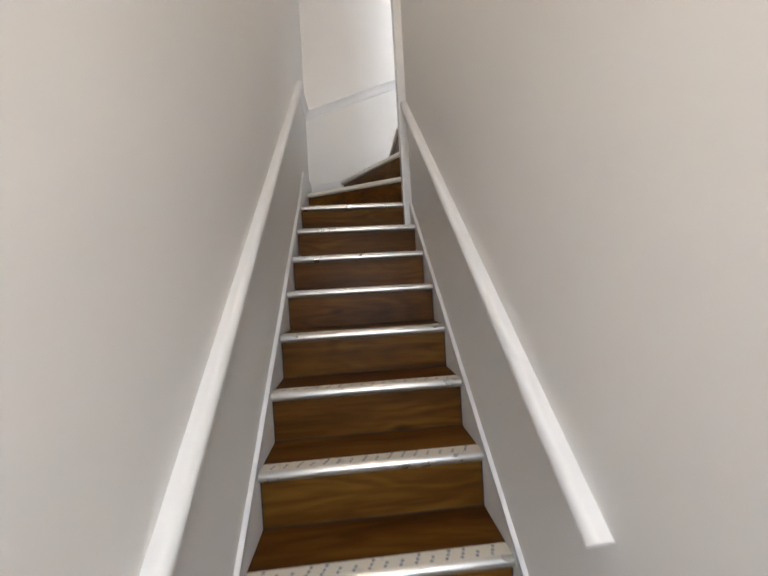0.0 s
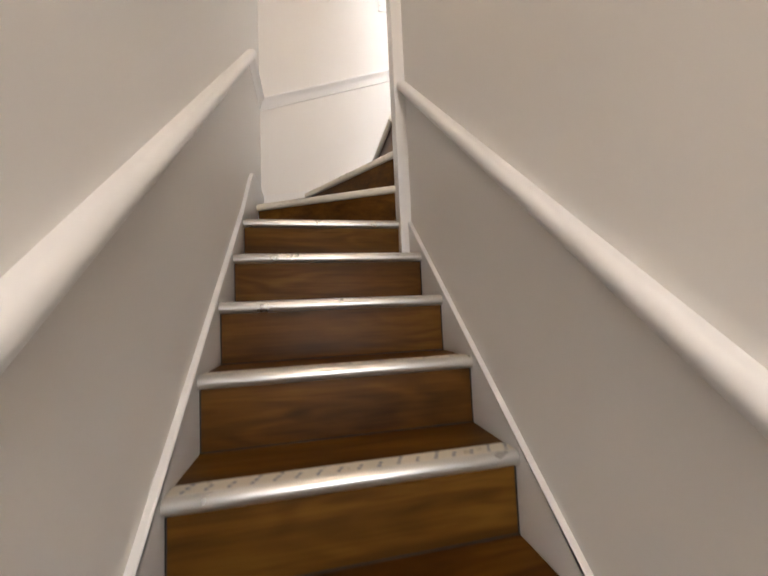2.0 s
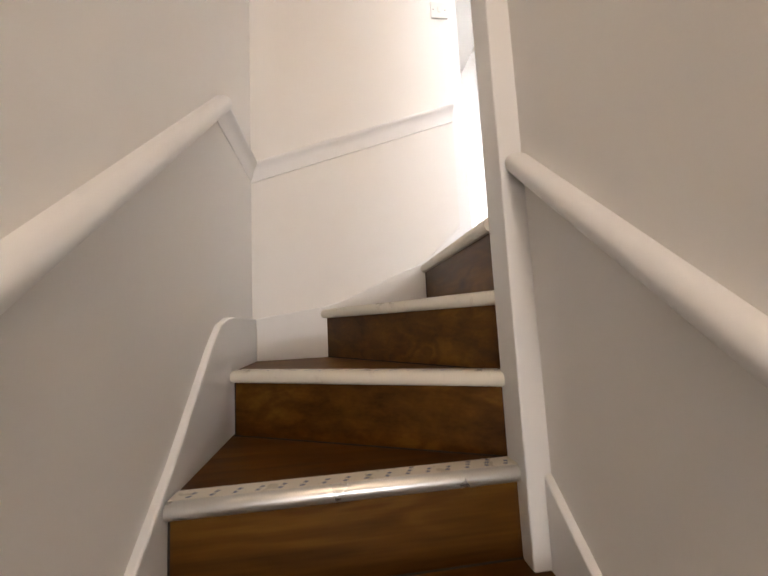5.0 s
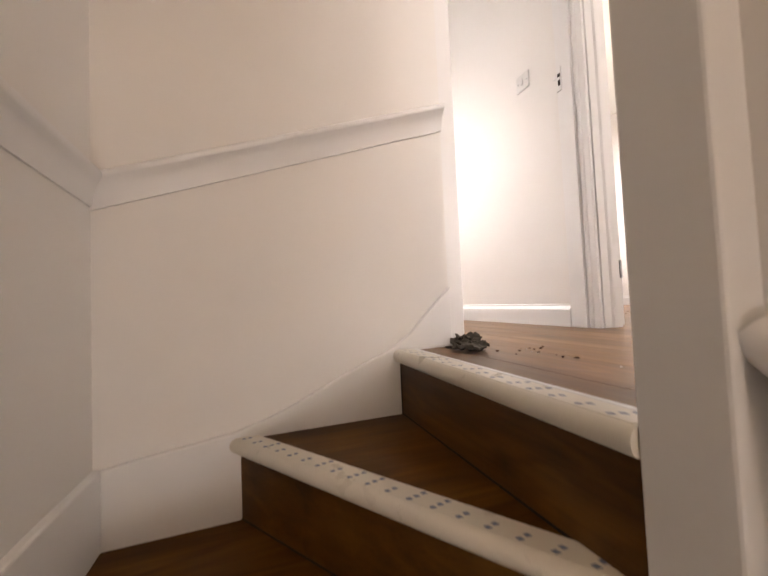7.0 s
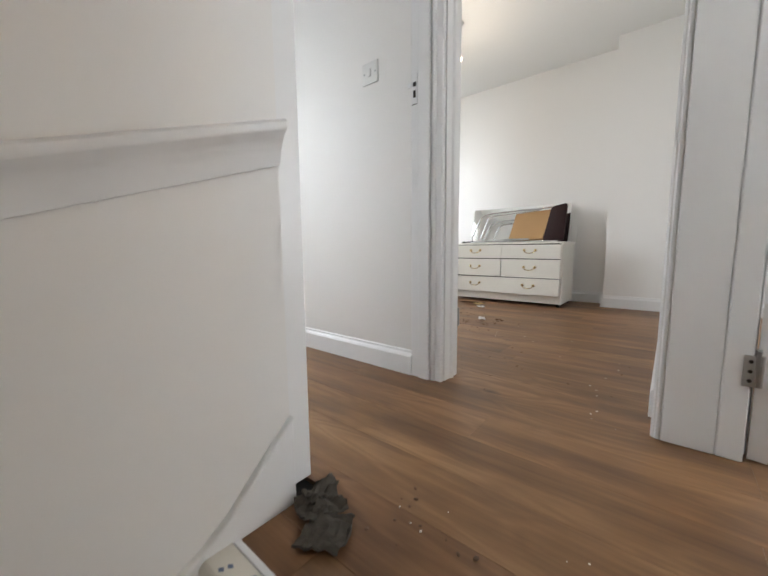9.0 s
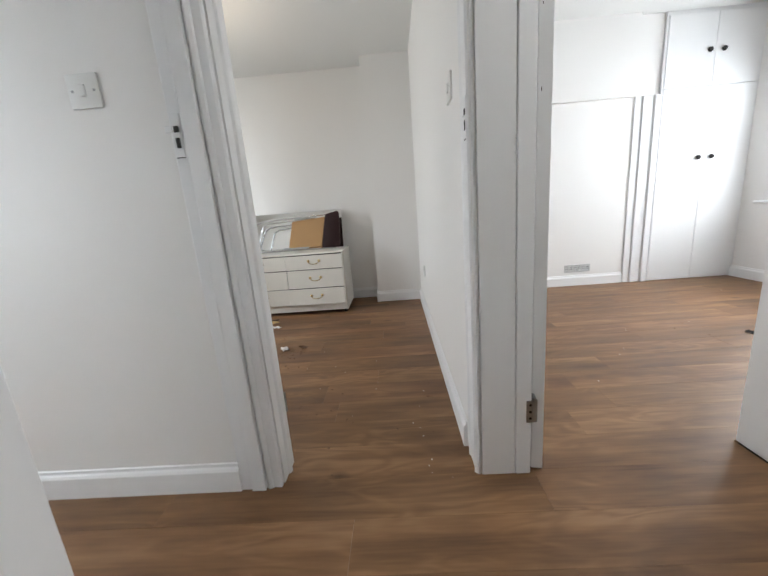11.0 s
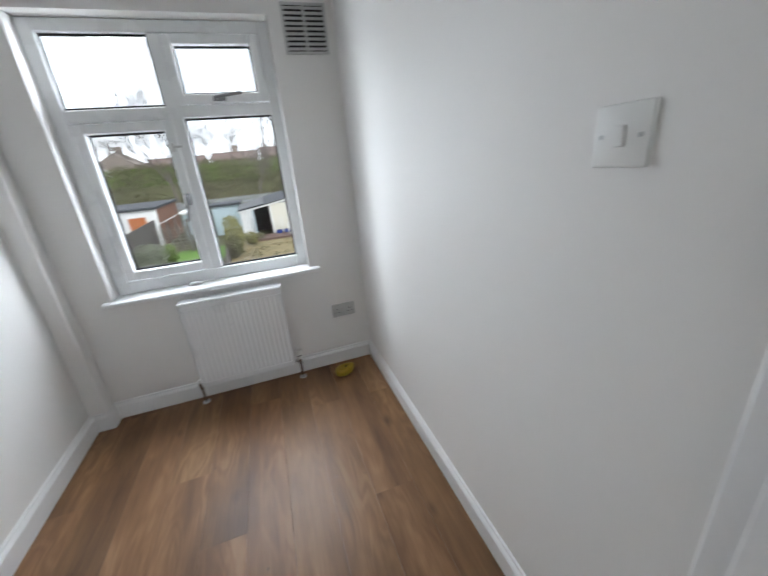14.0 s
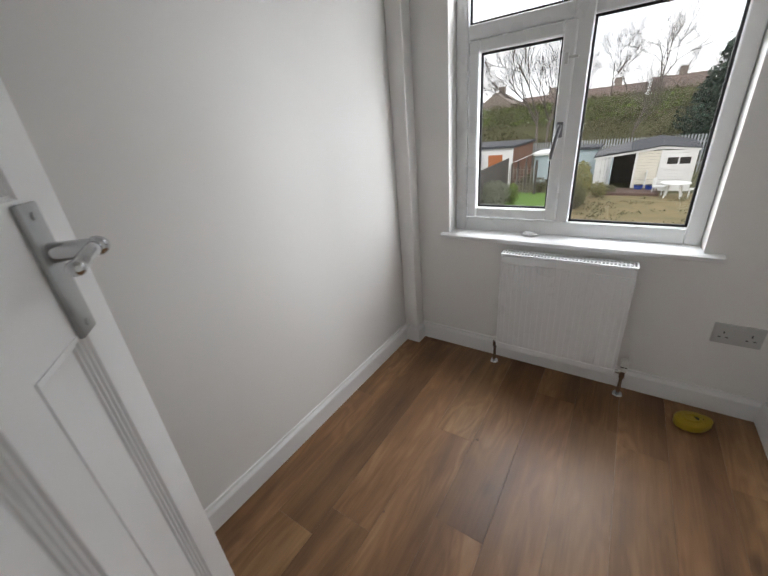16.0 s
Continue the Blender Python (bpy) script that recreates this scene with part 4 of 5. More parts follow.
# folded camp chair with chrome tube frame
FC = thing("folded_chair", "folded chair with chrome tubes, tan board and brown vinyl", "folding chair", pose(3.965, 2.905, TOPZ + 0.011, 0, 0, -90) @ pose(0, 0, 0, -13, 0, 0))
bm = bmesh.new()
tube(bm, [(0.43, 0, 0.0), (-0.30, 0, 0.0), (-0.40, 0, 0.005), (-0.42, 0, 0.04), (-0.34, 0, 0.255), (-0.30, 0, 0.285), (-0.24, 0, 0.297), (0.44, 0, 0.325)], 0.0085, 10)
part("outer_tube", bm, CHROME, FC, smooth=True)
bm = bmesh.new()
tube(bm, [(0.10, -0.02, 0.012), (-0.25, -0.02, 0.008), (-0.31, -0.02, 0.03), (-0.25, -0.02, 0.235), (-0.20, -0.02, 0.265), (0.25, -0.02, 0.292)], 0.0075, 10)
part("middle_tube", bm, CHROME, FC, smooth=True)
bm = prism(bmesh.new(), [(-0.02, 0.015), (0.295, 0.020), (0.345, 0.295), (0.03, 0.270)], 1, -0.012, 0.006)
part("seat_board", bm, TAN, FC, "tan hardboard panel")
bm = prism(bmesh.new(), [(0.300, 0.004), (0.470, 0.004), (0.478, 0.06), (0.482, 0.33), (0.47, 0.345), (0.37, 0.325), (0.345, 0.30)], 1, -0.016, 0.016)
bmesh.ops.bevel(bm, geom=list(bm.edges), offset=0.005, segments=2, affect='EDGES', profile=0.5)
part("back_pad", bm, VINYL, FC, "dark brown vinyl pad", smooth=True)
for z0_, xa, xb in ((0.004, -0.06, 0.18), (0.290, 0.05, 0.27)):
    part("slide_bar", boxed(xa, -0.036, z0_, xb, -0.026, z0_ + 0.016, bevel=0.002), STEEL, FC)
# cable at the mirror's foot, glass pane beside it
bm = bmesh.new()
tube(bm, [(3.90 + 0.02 * math.sin(k * 1.7), 3.40 - 0.014 * k, TOPZ + 0.006 + 0.006 * (k % 3)) for k in range(9)], 0.0055, 8)
tagged(finish("cable_coil", bm, DARK, True), "small coil of dark cable on the chest top", "cable")
bm = boxed(4.10, 2.345, TOPZ, 4.105, 2.40, TOPZ + 0.14, bevel=0.001)
tagged(finish("glass_strip", bm, GLASS), "narrow glass strip standing behind the chest", "glass")

# ---- front bedroom: built-in cupboard, window, blind ----
CUP = thing("fitted_cupboard", "white fitted cupboard with dark paired knobs", "cupboard")
bm = boxed(4.135, -1.386, L, 4.149, -0.545, C3 - 0.001)
part("carcase", bm, GLOSS, CUP)
for z0_, z1_, kz in ((L + 0.006, 3.682, 3.09), (3.692, 4.262, 3.97)):
    for ya, yb, ky in ((-1.384, -0.976, -1.033), (-0.973, -0.565, -0.918)):
        dr = part("cupboard_door", boxed(4.118, ya, z0_, 4.1345, yb, z1_, bevel=0.002), GLOSS, CUP)
        bm = cyl(bmesh.new(), (4.118, ky, kz), (4.102, ky, kz), 0.009, n=14)
        cyl(bm, (4.104, ky, kz), (4.092, ky, kz), 0.021, 0.017, n=18)
        part("knob", bm, DARK, dr, "dark round knob", smooth=True)
part("face_frame", boxed(4.122, -0.562, L, 4.149, -0.545, C3 - 0.002, bevel=0.002), GLOSS, CUP)
bm = bmesh.new()
for k, (ya, yb, xa) in enumerate(((-0.543, -0.50, 4.110), (-0.498, -0.45, 4.128), (-0.448, -0.40, 4.120), (-0.398, -0.335, 4.135))):
    box(bm, xa, ya, L, 4.152, yb, 3.655, bevel=0.004)
setting("recess_moulding", bm, GLOSS, "white ribbed timber trim beside the cupboard", "trim")
WIN2 = tagged(new("window_2"), "white plastic window of the front bedroom", "window", kind="structure")
bm = boxed(3.835, -1.53, 2.67, 3.884, -1.47, 3.878, bevel=0.004)
box(bm, 2.302, -1.53, 2.67, 2.35, -1.47, 3.878, bevel=0.004)
box(bm, 2.35, -1.53, 2.67, 3.835, -1.47, 2.72, bevel=0.004)
box(bm, 2.35, -1.53, 3.83, 3.835, -1.47, 3.878, bevel=0.004)
for x in (2.82, 3.33):
    box(bm, x - 0.03, -1.529, 2.72, x + 0.03, -1.471, 3.83, bevel=0.004)
part("frame", bm, UPVC, WIN2)
for xa, xb in ((2.35, 2.79), (2.85, 3.30), (3.36, 3.835)):
    pn = part("pane", boxed(xa, -1.502, 2.72, xb, -1.498, 3.83), GLASS, WIN2)
    pn.visible_shadow = False
bm = bmesh.new()
prism(bm, [(-1.47, 2.640), (-1.47, 2.668), (-1.35, 2.666), (-1.342, 2.654), (-1.35, 2.640)], 0, 2.27, 3.98)
part("sill", bm, GLOSS, WIN2)
BL = thing("roller_blind", "grey blind half lowered at the front window", "blind")
part("head_rail", boxed(2.32, -1.455, 3.80, 3.875, -1.385, 3.875, bevel=0.006), BLIND, BL)
for k in range(7):
    part("slat", boxed(2.34, -1.445, 3.745 - k * 0.05, 3.865, -1.40, 3.749 - k * 0.05), BLIND, BL)
part("bottom_rail", boxed(2.34, -1.45, 3.385, 3.865, -1.40, 3.415, bevel=0.004), BLIND, BL)

# ---- torn felt scraps at the stair head ----
def scrap(label, cx, cy, sx, sy, rot, lift, seed):
    bm = bmesh.new()
    bmesh.ops.create_grid(bm, x_segments=16, y_segments=14, size=1)
    for v in bm.verts:
        x, y = v.co.x, v.co.y
        edge = 1 + 0.22 * noise.noise(Vector((math.atan2(y, x) * 0.9, seed, 0)))
        n1 = noise.noise(Vector((x * 1.3 + seed, y * 1.3, seed)))
        n2 = noise.noise(Vector((x * 3.1, y * 3.1 + seed, seed * 2)))
        v.co = Vector((x * sx * edge, y * sy * edge, lift * max(0, 0.5 + 1.1 * n1) + 0.010 + 0.012 * n2))
    m = Matrix.Translation((cx, cy, L + 0.004)) @ Euler((0, 0, radians(rot))).to_matrix().to_4x4()
    bmesh.ops.transform(bm, matrix=m, verts=bm.verts)
    for v in bm.verts:
        v.co.z = max(v.co.z, L + 0.004)
    bmesh.ops.solidify(bm, geom=bm.faces[:], thickness=0.004)
    tagged(finish("felt_scrap", bm, RAG, True), label, "scrap", group="felt scraps")


scrap("torn grey felt scrap on the landing floor", 0.890, 2.135, 0.048, 0.042, 25, 0.004, 3.1)
scrap("crumpled grey felt scrap against the door lining", 0.922, 2.190, 0.044, 0.034, -20, 0.012, 7.7)
scrap("folded grey felt scrap leaning on the lining", 0.945, 2.215, 0.040, 0.020, 10, 0.024, 12.4)

# ---- crumbs and litter ----
def crumbs(name, label, mat, spots, seed, lo, hi):
    rng = random.Random(seed)
    bm = bmesh.new()
    for x, y, spread, count in spots:
        for _ in range(count):
            a, b = rng.gauss(x, spread), rng.gauss(y, spread)
            s = rng.uniform(lo, hi)
            m = pose(a, b, L + s * 0.35, rng.uniform(-20, 20), rng.uniform(-20, 20), rng.uniform(0, 360)) @ Matrix.Diagonal((s, s * rng.uniform(0.5, 0.9), s * 0.4, 1))
            bmesh.ops.create_icosphere(bm, subdivisions=1, radius=0.8, matrix=m)
    tagged(finish(name, bm, mat), label, "debris", kind="stuff")


crumbs("plaster_crumbs", "pale plaster crumbs scattered on the floor", CHIP, [(2.05, 1.95, 0.16, 9), (1.75, 1.8, 0.10, 5), (1.15, 1.75, 0.12, 3), (2.5, 2.3, 0.25, 10), (3.50, 2.33, 0.12, 5), (1.05, 1.95, 0.10, 5), (3.0, 0.2, 0.5, 10)], 3, 0.002, 0.0055)
crumbs("dirt_crumbs", "brown dirt crumbs on the bedroom floor", DIRT, [(2.75, 2.75, 0.10, 60), (2.95, 2.95, 0.16, 40), (2.3, 2.3, 0.25, 14), (0.98, 2.05, 0.06, 12), (2.0, 2.1, 0.15, 8), (1.0, 3.4, 0.35, 8), (2.6, -0.2, 0.3, 8)], 4, 0.003, 0.009)


def litter(name, label, mat, x, y, w, d, rot, h=0.012):
    bm = bmesh.new()
    bmesh.ops.create_grid(bm, x_segments=8, y_segments=6, size=1)
    for v in bm.verts:
        k = noise.noise(Vector((v.co.x * 1.7 + x, v.co.y * 1.7, y)))
        v.co = Vector((v.co.x * w, v.co.y * d, h * (0.5 + k)))
    bmesh.ops.transform(bm, matrix=pose(x, y, L + 0.004, 0, 0, rot), verts=bm.verts)
    for v in bm.verts:
        v.co.z = max(v.co.z, L + 0.002)
    bmesh.ops.solidify(bm, geom=bm.faces[:], thickness=0.002)
    tagged(finish(name, bm, mat), label, "litter")


litter("torn_wrapper", "torn white wrapper on the bedroom floor", PAPER, 2.90, 2.72, 0.032, 0.022, 30, 0.02)
litter("paper_scrap", "small white paper scrap on the floor", PAPER, 3.40, 2.95, 0.04, 0.018, 70)
litter("card_scrap", "folded buff card on the bedroom floor", CARD, 3.52, 3.02, 0.05, 0.022, 100, 0.02)
litter("dark_strip", "dark strip lying before the chest", DARK, 3.60, 3.12, 0.015, 0.12, 10, 0.006)
litter("brown_chip", "curled brown splinter on the bedroom floor", DIRT, 2.93, 2.60, 0.035, 0.010, 60)
litter("metal_offcut", "dark offcut on the front bedroom floor", DARK, 2.70, -0.20, 0.03, 0.015, 20)
litter("pale_offcut", "pale strip on the front bedroom floor", PAPER, 2.45, -0.30, 0.05, 0.01, 35)

# front door glazing behind the walk's start
FD = tagged(new("window_3"), "frosted glazed panel in the lower hall's end wall", "window", kind="structure")
bm = boxed(0.26, -2.79, 0.2, 0.29, -2.74, 1.25)
box(bm, 0.77, -2.79, 0.2, 0.80, -2.74, 1.25)
part("frame", bm, GLOSS, FD)

# ---- garden ----
GZ = -1.0
GRASSBANK = material("overgrown_bank", (0.06, 0.07, 0.024), 0.95, vary=0.35, scale=0.5, bump=0.8, bump_scale=9, tint=(0.060, 0.042, 0.026))
LAWN = material("lawn_grass", (0.12, 0.23, 0.04), 0.95, vary=0.2, scale=2, bump=0.6, bump_scale=60)
SANDY = material("trodden_tan_ground", (0.25, 0.185, 0.10), 0.95, vary=0.2, scale=1.6, bump=0.6, bump_scale=30, tint=(0.07, 0.085, 0.03))
CREAMWOOD = material("cream_painted_boards", (0.66, 0.64, 0.55), 0.7, vary=0.06, scale=3, bump=0.2)
WHITEWOOD = material("white_painted_boards", (0.72, 0.73, 0.72), 0.7, vary=0.05, scale=3, bump=0.2)
FELT = material("dark_roof_felt", (0.045, 0.05, 0.058), 0.75, vary=0.2, scale=2, bump=0.3)
BRICK = material("orange_brickwork", (0.25, 0.135, 0.09), 0.9, vary=0.15, scale=8, bump=0.5, bump_scale=40)
GREYFENCE = material("galvanised_palisade", (0.33, 0.36, 0.38), 0.6, vary=0.1, scale=2)
OLDTIMBER = material("weathered_grey_timber", (0.10, 0.09, 0.08), 0.9, vary=0.2, scale=6, bump=0.4)
BLUEGREY = material("pale_blue_shed_paint", (0.42, 0.52, 0.55), 0.7, vary=0.06, scale=4)
DECK = material("red_brown_deck", (0.13, 0.085, 0.07), 0.8, vary=0.15, scale=4)
BLUEPOT = material("blue_glazed_pot", (0.02, 0.06, 0.30), 0.3, vary=0.1, scale=8)
BARK = material("grey_brown_bark", (0.15, 0.130, 0.115), 0.95, vary=0.2, scale=5)
LEAFD = material("dark_conifer_leaf", (0.022, 0.045, 0.030), 0.9, vary=0.3, scale=2, island=True)
LEAFG = material("bright_shrub_leaf", (0.115, 0.170, 0.035), 0.8, vary=0.3, scale=3, island=True)
LEAFY = material("yellow_green_leaf", (0.17, 0.165, 0.06), 0.85, vary=0.3, scale=3, island=True)
LEAFS = material("silvery_shrub_leaf", (0.17, 0.185, 0.135), 0.8, vary=0.3, scale=3, island=True)
BLEACHED = material("bleached_timber", (0.27, 0.25, 0.22), 0.85, vary=0.15, scale=5, bump=0.3)
TARP = material("black_tarpaulin", (0.022, 0.024, 0.028), 0.4, vary=0.2, scale=5, bump=0.5, bump_scale=12)
ORANGE = material("orange_timber", (0.40, 0.13, 0.04), 0.7, vary=0.1, scale=6)
LEAFB = material("bramble_leaf", (0.070, 0.076, 0.034), 0.9, vary=0.4, scale=1.0, island=True, tint=(0.095, 0.068, 0.045))
ROOFTILE = material("red_brown_roof_tiles", (0.15, 0.105, 0.088), 0.9, vary=0.12, scale=1.5, bump=0.5, bump_scale=6)
RENDER = material("grey_brown_render", (0.26, 0.22, 0.19), 0.9, vary=0.1, scale=1)

bm = bmesh.new()
bmesh.ops.create_grid(bm, x_segments=70, y_segments=110, size=1)
for v in bm.verts:
    u, w = v.co.x, v.co.y
    x = math.copysign(abs(u) ** 2.0, u) * 400
    y = 4.7 + ((w + 1) / 2) ** 2.2 * 600
    rise = min(1, max(0, (y - 34) / 13))
    rise = rise * rise * (3 - 2 * rise)
    z = GZ + 5.0 * rise + (0.5 * noise.noise(Vector((x * 0.12, y * 0.15, 0))) if y > 33 else 0) * (0.3 + rise)
    v.co = Vector((x, y, z))
setting("ground", bm, GRASSBANK, "overgrown ground rising into a railway bank", "ground", True)
setting("lawn", boxed(-4.2, 14, GZ, -1.4, 25.3, GZ + 0.015), LAWN, "green garden lawn", "lawn")
bm = boxed(-1.2, 8, GZ, 6.5, 25.6, GZ + 0.02)
setting("garden_path", bm, SANDY, "trodden tan garden ground before the shed", "ground")
setting("shed_deck", boxed(0.3, 24.8, GZ, 2.6, 26.3, GZ + 0.16, bevel=0.02), DECK, "dark red-brown deck before the shed door", "deck")


def leaves(name, bm, c, sx, sy, sz, count, size, mat, parent, seed):
    rng = random.Random(seed)
    for _ in range(count):
        while True:
            p = Vector((rng.uniform(-1, 1), rng.uniform(-1, 1), rng.uniform(-1, 1)))
            if 0.25 < p.length < 1 + 0.25 * noise.noise(p * 2 + Vector((seed, 0, 0))):
                break
        q = Vector(c) + Vector((p.x * sx, p.y * sy, p.z * sz))
        a = Vector((rng.gauss(0, 1), rng.gauss(0, 1), rng.gauss(0, 1))).normalized() * size * rng.uniform(0.6, 1.4)
        b = a.orthogonal().normalized() * size * 0.6
        bm.faces.new([bm.verts.new(q + k) for k in (a, b, -a * 0.9, -b)])
    return part(name, bm, mat, parent) if parent else bm


def shrub(label, x, y, z, sx, sy, sz, mat, count, size, seed):
    s = thing("shrub", label, "shrub", Matrix.Translation((x, y, z)))
    bm = bmesh.new()
    rng = random.Random(seed)
    for k in range(9):
        t = rng.uniform(0, 6.28)
        cyl(bm, (0, 0, 0), (sx * 0.6 * math.cos(t), sy * 0.6 * math.sin(t), sz * rng.uniform(0.8, 1.5)), 0.025, 0.006, n=5)
    part("stems", bm, BARK, s)
    leaves("foliage", bmesh.new(), (0, 0, sz), sx, sy, sz, count, size, mat, s, seed)


shrub("leafy grey-green shrub beside the lawn", -4.45, 21.0, GZ, 0.78, 0.7, 0.70, LEAFS, 2200, 0.045, 11)
shrub("bright yellow-green shrub beside the lawn", -3.85, 22.0, GZ, 0.40, 0.4, 0.55, LEAFG, 900, 0.045, 12)
shrub("tall yellow-green hedge bush by the low fence", -0.75, 22.8, GZ, 0.50, 1.5, 1.02, LEAFY, 2600, 0.05, 13)
shrub("low weeds by the shed door", 0.25, 25.2, GZ, 0.55, 0.5, 0.25, LEAFB, 500, 0.05, 14)
shrub("tangled grey-brown shrub by the low fence", -0.75, 21.3, GZ, 0.45, 0.5, 0.62, LEAFB, 1300, 0.045, 16)
shrub("yellowing weedy shrub before the shed", 0.0, 24.4, GZ, 0.40, 0.5, 0.4, LEAFY, 700, 0.05, 17)
shrub("brown winter shrub by the trellis", -3.1, 25.6, GZ, 0.5, 0.4, 0.45, LEAFB, 500, 0.05, 15)



def shed():
    s = thing("garden_shed", "cream and white timber shed with felt roof and open door", "shed", Matrix.Translation((0, 26.5, GZ)))
    for k in range(14):
        z = k * 0.145
        if z < 1.90:
            part("board", boxed(1.46, 0.0, z, 2.50, 0.03, z + 0.138, bevel=0.004), CREAMWOOD, s)
    for k in range(14):
        part("board", boxed(2.52, -0.03, k * 0.145, 3.88, 0.0, k * 0.145 + 0.138, bevel=0.004), WHITEWOOD, s)
    part("corner_post", boxed(2.46, -0.05, 0, 2.56, 0.02, 2.05), WHITEWOOD, s)
    part("corner_post", boxed(1.38, -0.03, 0, 1.48, 0.03, 1.95), WHITEWOOD, s)
    part("corner_post", boxed(3.84, -0.05, 0, 3.92, 0.02, 1.98), WHITEWOOD, s)
    for k in range(5):
        part("wall_panel", boxed(-0.45 + k * 0.158, 0.0, 0, -0.30 + k * 0.158, 0.04, 1.74 + k * 0.02), WHITEWOOD, s)
    part("side_wall", boxed(-0.45, 0.05, 0, -0.40, 2.6, 1.70), WHITEWOOD, s)
    part("side_wall", boxed(3.84, 0.05, 0, 3.89, 2.6, 1.90), WHITEWOOD, s)
    # back panel coloured near black for the shade inside the shed
    part("interior", boxed(-0.38, 2.6, 0, 3.82, 2.7, 1.8), DARK, s, "near-black panel painting the shade inside the shed")
    bm = prism(bmesh.new(), [(-0.52, 1.66), (1.40, 1.95), (2.45, 2.12), (3.98, 1.98), (3.98, 2.08), (2.45, 2.24), (1.40, 2.05), (-0.52, 1.77)], 1, -0.07, 0.0)
    part("bargeboard", bm, WHITEWOOD, s)
    bm = prism(bmesh.new(), [(-0.56, 1.78), (1.40, 2.06), (2.45, 2.25), (4.02, 2.09), (4.02, 2.13), (2.45, 2.30), (1.40, 2.10), (-0.56, 1.82)], 1, -0.12, 3.0)
    for v in bm.verts:
        if v.co.y > 1:
            v.co.z += 0.34 - 0.09 * abs(v.co.x - 2.0)
    part("roof", bm, FELT, s, "dark felt roof")
    bm = bmesh.new()
    bmesh.ops.create_grid(bm, x_segments=18, y_segments=16, size=1)
    for v in bm.verts:
        x, y = 0.30 + 0.80 * v.co.x, 1.35 + 1.4 * v.co.y
        lift = (y + 0.12) / 3.12 * (0.34 - 0.09 * abs(x - 2.0))
        v.co = Vector((x, y, 1.905 + x * 0.143 + lift + 0.035 + 0.03 * noise.noise(Vector((x * 3, y * 3, 0)))))
    bmesh.ops.solidify(bm, geom=bm.faces[:], thickness=0.01)
    part("tarpaulin", bm, TARP, s, "black tarpaulin spread over part of the roof", smooth=True)
    wnd = part("window", boxed(2.70, -0.06, 1.10, 3.76, -0.03, 1.74, bevel=0.01), WHITEWOOD, s)
    for xa, xb in ((2.77, 3.20), (3.27, 3.70)):
        part("pane", boxed(xa, -0.068, 1.36, xb, -0.061, 1.68), DARK, wnd)
    part("door_leaf", boxed(0.34, -0.55, 0.05, 0.39, 0.0, 1.78), BLUEGREY, s, "pale blue door leaf")


shed()


def pot(x, y):
    p = thing("plant_pot", "blue glazed plant pot beside the shed", "plant pot", Matrix.Translation((x, y, GZ)), group="blue pots")
    bm = cyl(bmesh.new(), (0, 0, 0), (0, 0, 0.36), 0.15, 0.21, n=16)
    part("body", bm, BLUEPOT, p, smooth=True)
    part("soil", cyl(bmesh.new(), (0, 0, 0.355), (0, 0, 0.37), 0.18, n=16), DARK, p)


pot(1.75, 26.05)
pot(2.25, 26.05)
bm = cyl(bmesh.new(), (2.0, 26.3, GZ), (2.0, 26.3, GZ + 1.1), 0.03, n=8)
tagged(finish("white_pole", bm, WHITEWOOD), "thin white pole standing beside the shed", "pole")


def table(x, y):
    t = thing("garden_table", "round white plastic garden table", "table", Matrix.Translation((x, y, GZ)))
    part("tabletop", cyl(bmesh.new(), (0, 0, 0.68), (0, 0, 0.72), 0.6, n=28), WHITEWOOD, t)
    for k in range(4):
        a = k * math.pi / 2 + 0.6
        part("leg", cyl(bmesh.new(), (0.45 * math.cos(a), 0.45 * math.sin(a), 0), (0.3 * math.cos(a), 0.3 * math.sin(a), 0.69), 0.035, n=8), WHITEWOOD, t)


def chair(x, y, rot):
    c = thing("garden_chair", "white plastic garden chair", "chair", pose(x, y, GZ, 0, 0, rot), group="garden chairs")
    part("seat", boxed(-0.24, -0.24, 0.40, 0.24, 0.24, 0.44, bevel=0.01), WHITEWOOD, c)
    part("backrest", boxed(-0.24, 0.21, 0.44, 0.24, 0.25, 0.84, bevel=0.01), WHITEWOOD, c)
    for a in (-0.21, 0.21):
        for b in (-0.21, 0.21):
            part("leg", boxed(a - 0.02, b - 0.02, 0, a + 0.02, b + 0.02, 0.41), WHITEWOOD, c)


table(3.15, 24.6)
chair(3.95, 24.6, -100)
chair(2.6, 25.3, 70)


